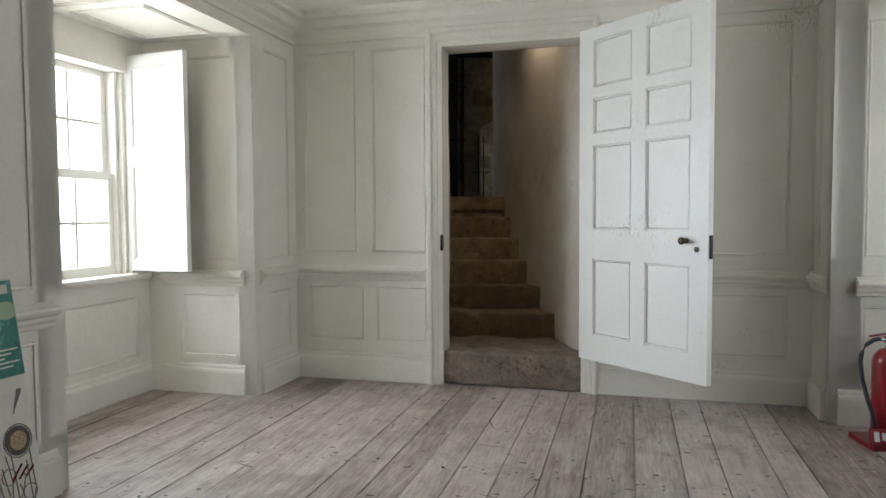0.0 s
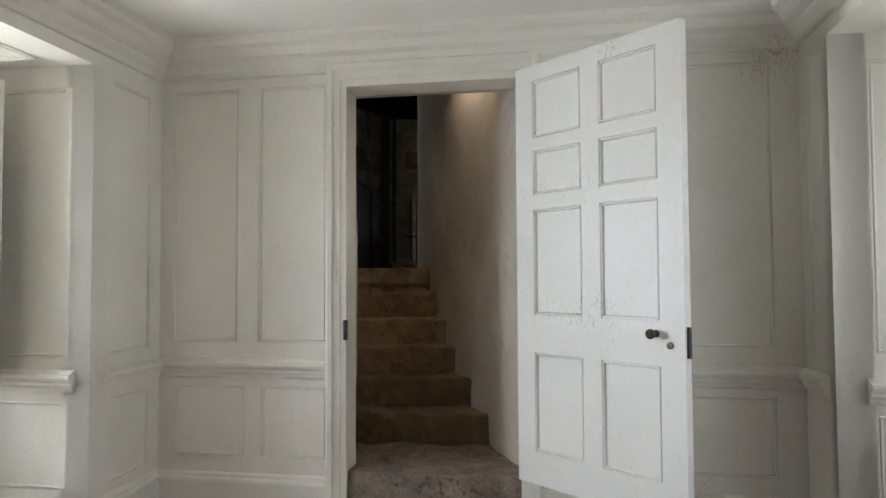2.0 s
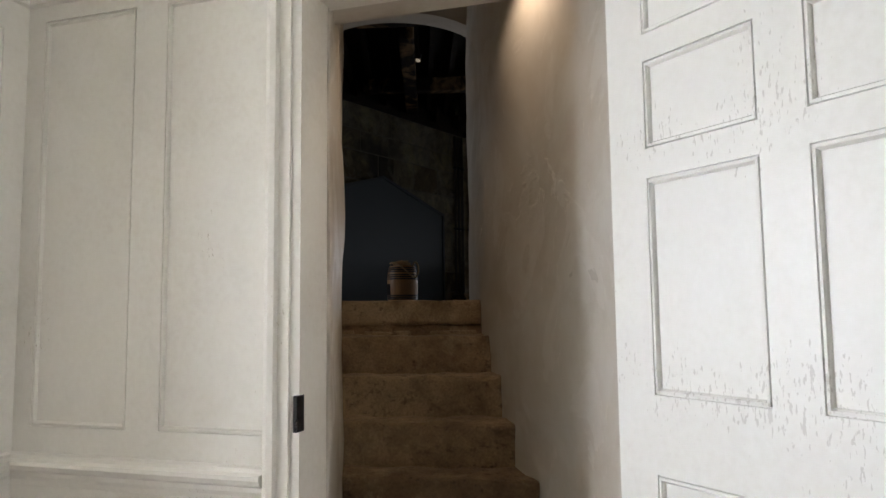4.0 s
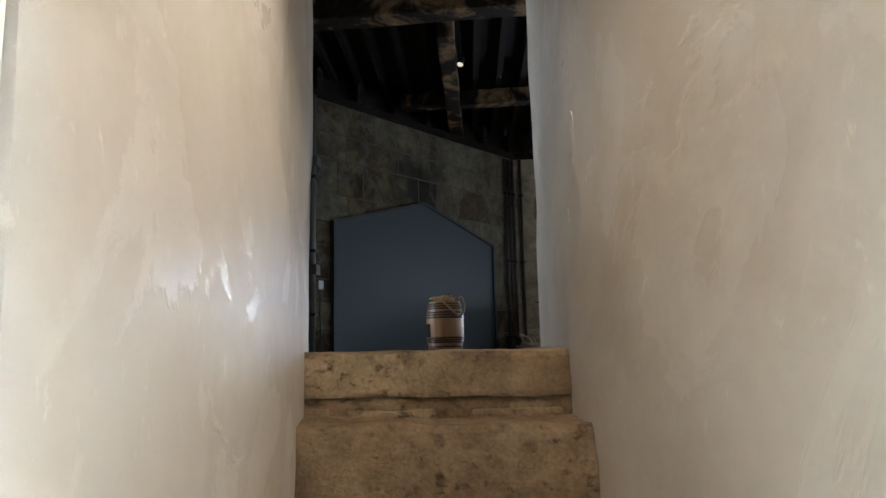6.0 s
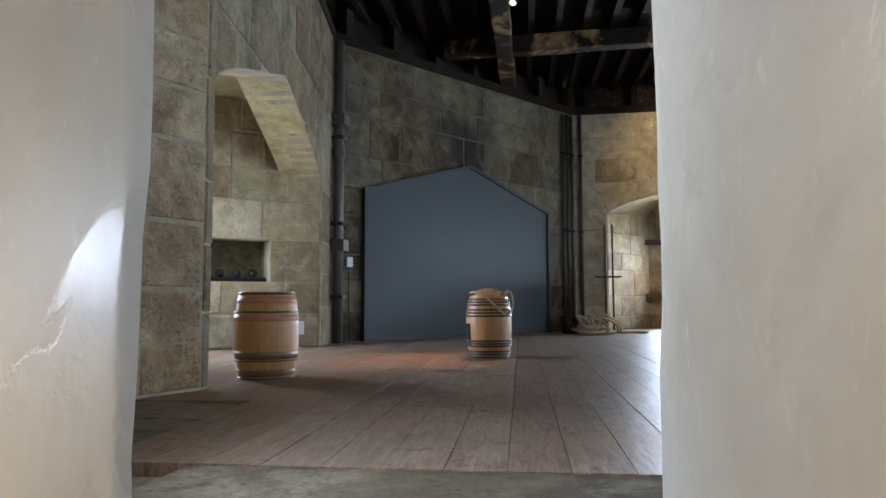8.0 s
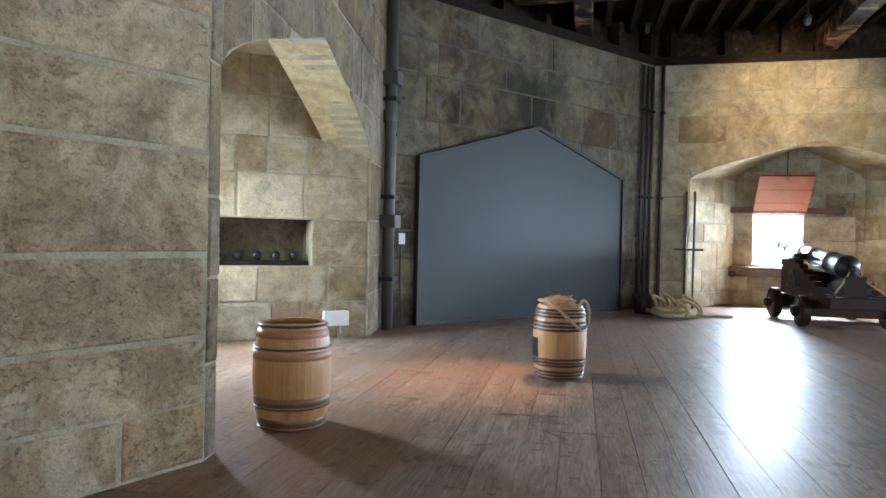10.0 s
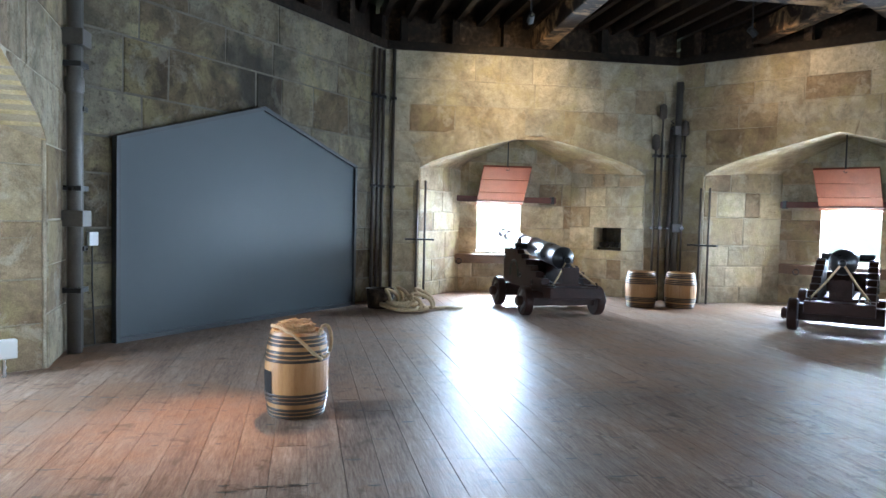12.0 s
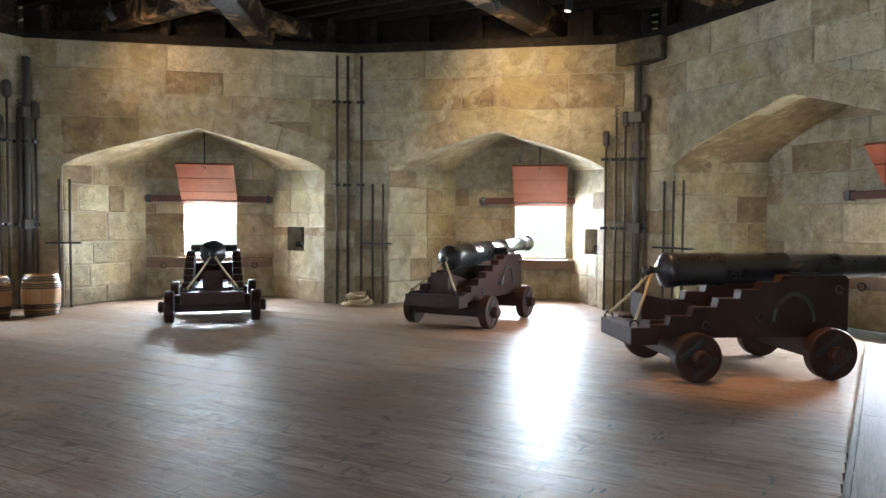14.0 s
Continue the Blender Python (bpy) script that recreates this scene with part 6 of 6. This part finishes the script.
def wrap_patch(bm, a0, a1, z0, z1, rr):
    pts = [(rr * math.cos(a), rr * math.sin(a)) for a in np.linspace(a0, a1, max(3, int((a1 - a0) / 0.08) + 2))]
    for p, q in zip(pts, pts[1:]):
        bm.faces.new([bm.verts.new(cc) for cc in ((*p, z0), (*q, z0), (*q, z1), (*p, z1))])


lb = bmesh.new()
A0 = -2.25
wrap_patch(lb, A0, A0 + 1.0, 0.375, 0.378, R_ + 0.0006)
wrap_patch(lb, A0, A0 + 1.0, 0.14, 0.143, R_ + 0.0006)
wrap_patch(lb, A0 + 0.99, A0 + 1.0, 0.143, 0.375, R_ + 0.0006)
wrap_patch(lb, A0 + 0.1, A0 + 0.8, 0.333, 0.338, R_ + 0.0006)
wrap_patch(lb, A0, A0 + 1.0, 0.322, 0.324, R_ + 0.0006)
for k in range(5):
    wrap_patch(lb, A0 + 0.1, A0 + 0.22, 0.29 - 0.022 * k, 0.303 - 0.022 * k, R_ + 0.0006)
    wrap_patch(lb, A0 + 0.32, A0 + 0.85 - 0.1 * (k % 2), 0.293 - 0.022 * k, 0.298 - 0.022 * k, R_ + 0.0006)
    wrap_patch(lb, A0 + 0.32, A0 + 0.75 + 0.1 * (k % 2), 0.284 - 0.022 * k, 0.289 - 0.022 * k, R_ + 0.0006)
for k in range(4):
    wrap_patch(lb, A0 + 0.1, A0 + 0.9 - 0.12 * (k % 3), 0.185 - 0.012 * k, 0.19 - 0.012 * k, R_ + 0.0006)
for k in range(14):
    wrap_patch(lb, A0 + 1.1, A0 + 1.55 - 0.05 * (k % 3), 0.32 - 0.012 * k, 0.326 - 0.012 * k, R_ + 0.0006)
part("label", lb, WHITEPL, ex, "white printed label lines")
fc = bpy.data.curves.new("word", 'FONT')
fc.body, fc.size, fc.align_x = "WATER", 0.025, 'CENTER'
fo = bpy.data.objects.new("word", fc)
scene.collection.objects.link(fo)
fm = bpy.data.meshes.new_from_object(fo.evaluated_get(bpy.context.evaluated_depsgraph_get()))
bpy.data.objects.remove(fo)
for v in fm.vertices:
    a = A0 + 0.46 + v.co.x / R_
    v.co = Vector(((R_ + 0.0008) * math.cos(a), (R_ + 0.0008) * math.sin(a), 0.346 + v.co.y))
fm.materials.clear()
fm.materials.append(WHITEPL)
wd = new("word", fm)
wd.parent = ex

# illustrated board against the near pier
bd = thing("display_board", ROOM @ pose(UL + 0.2, -2.97, 0.0, -9, 0, 90), "upright illustrated board with a green map and line drawing", "display board")
part("board", bx(-0.42, 0.412, -0.03, 0.0, 0.02, 0.97, bevel=0.004), PAPER, bd)
part("map_print", bx(-0.41, 0.407, -0.0335, -0.03, 0.6, 0.965), GREENPRINT, bd)
part("heading_tab", bx(0.3, 0.385, -0.036, -0.0335, 0.915, 0.95, bevel=0.001), PAPER, bd, "cream heading tab")
tx = bmesh.new()
for k in range(5):
    box(tx, 0.2, 0.39 - 0.03 * (k % 3), -0.0345, -0.0335, 0.7 - 0.016 * k, 0.706 - 0.016 * k)
part("print_lines", tx, PAPER, bd, "rows of small pale print")
isl = bmesh.new()
for uu, zz, ra, rb in ((0.37, 0.85, 0.05, 0.035), (0.3, 0.78, 0.035, 0.02), (0.2, 0.88, 0.06, 0.03)):
    isl.faces.new([isl.verts.new((min(uu + ra * (1 + 0.25 * math.sin(3 * a + uu * 40)) * math.cos(a), 0.404), -0.0342, zz + rb * math.sin(a))) for a in np.linspace(0, 2 * math.pi, 24)[:-1]])
part("island_print", isl, PALEGREEN, bd, "pale green land on the map")
coin = part("coin_print", lathe([(0.055, 0), (0.055, 0.0022)], 28, m=pose(0.33, -0.0305, 0.36, 90)), BROWNPOLE, bd, "brown round dial drawing")
part("dial_face", lathe([(0.036, 0), (0.036, 0.003)], 24, m=pose(0.33, -0.0312, 0.36, 90)), ROPE, coin)
dr = bmesh.new()
for k, (uu, zz, rr) in enumerate(((0.33, 0.36, 0.062), (0.27, 0.24, 0.03), (0.35, 0.16, 0.03), (0.2, 0.15, 0.03), (0.31, 0.09, 0.025))):
    tube([(uu + rr * math.cos(a), -0.032, zz + rr * math.sin(a)) for a in np.linspace(0, 2 * math.pi, 16)[:-1]], 0.0022, 5, bm=dr, closed=True)
for k in range(14):
    tube([(0.1 + 0.02 * k, -0.032, 0.08 + 0.03 * (k % 4)), (0.13 + 0.019 * k, -0.032, 0.12 + 0.05 * (k % 3)), (0.1 + 0.021 * k, -0.032, 0.2 + 0.04 * (k % 5))], 0.0022, 5, bm=dr)
for k in range(4):
    tube([(0.33 + 0.012 * k, -0.032, 0.46 + 0.02 * k), (0.36 + 0.006 * k, -0.032, 0.55)], 0.002, 5, bm=dr)
part("line_drawing", dr, GREYINK, bd)
rs_ = bmesh.new()
for k in range(3):
    tube([(0.28 + 0.03 * k, -0.032, 0.22), (0.33 + 0.025 * k, -0.032, 0.27 - 0.01 * k)], 0.004, 5, bm=rs_)
part("red_strokes", rs_, RED, bd, "dark red brush strokes")

# ---------------- outside ----------------
SKYGLOW = bpy.data.materials.new("hazy_bright_sky")
SKYGLOW.use_nodes = True
SKYGLOW.node_tree.nodes["Principled BSDF"].inputs["Base Color"].default_value = (0.6, 0.62, 0.65, 1)
SKYGLOW.node_tree.nodes["Principled BSDF"].inputs["Emission Color"].default_value = (0.95, 0.98, 1, 1)
SKYGLOW.node_tree.nodes["Principled BSDF"].inputs["Emission Strength"].default_value = 3.0
sk = bmesh.new()
sk.faces.new([sk.verts.new(c) for c in ((LB - 2.1, -3.5, -0.6), (LB - 2.1, 1.74, -0.6), (LB - 2.1, 1.74, 4.2), (LB - 2.1, -3.5, 4.2))])
so = link_bm("backdrop", sk, SKYGLOW)
so.matrix_world = ROOM
tagged(so, "hazy white sky beyond the window", "sky", "", "structure")
bmg = bmesh.new()
bmesh.ops.create_grid(bmg, x_segments=40, y_segments=40, size=1500)
GRASS = mat("rough_grass", [(0.3, (0.05, 0.07, 0.025)), (0.7, (0.11, 0.13, 0.05))], 0.6, 0.9, 0.3, 6)
og = link_bm("ground", bmg, GRASS)
og.matrix_world = pose(0, 0, -3.5)
tagged(og, "rough green grass round the building", "ground", "", "structure")
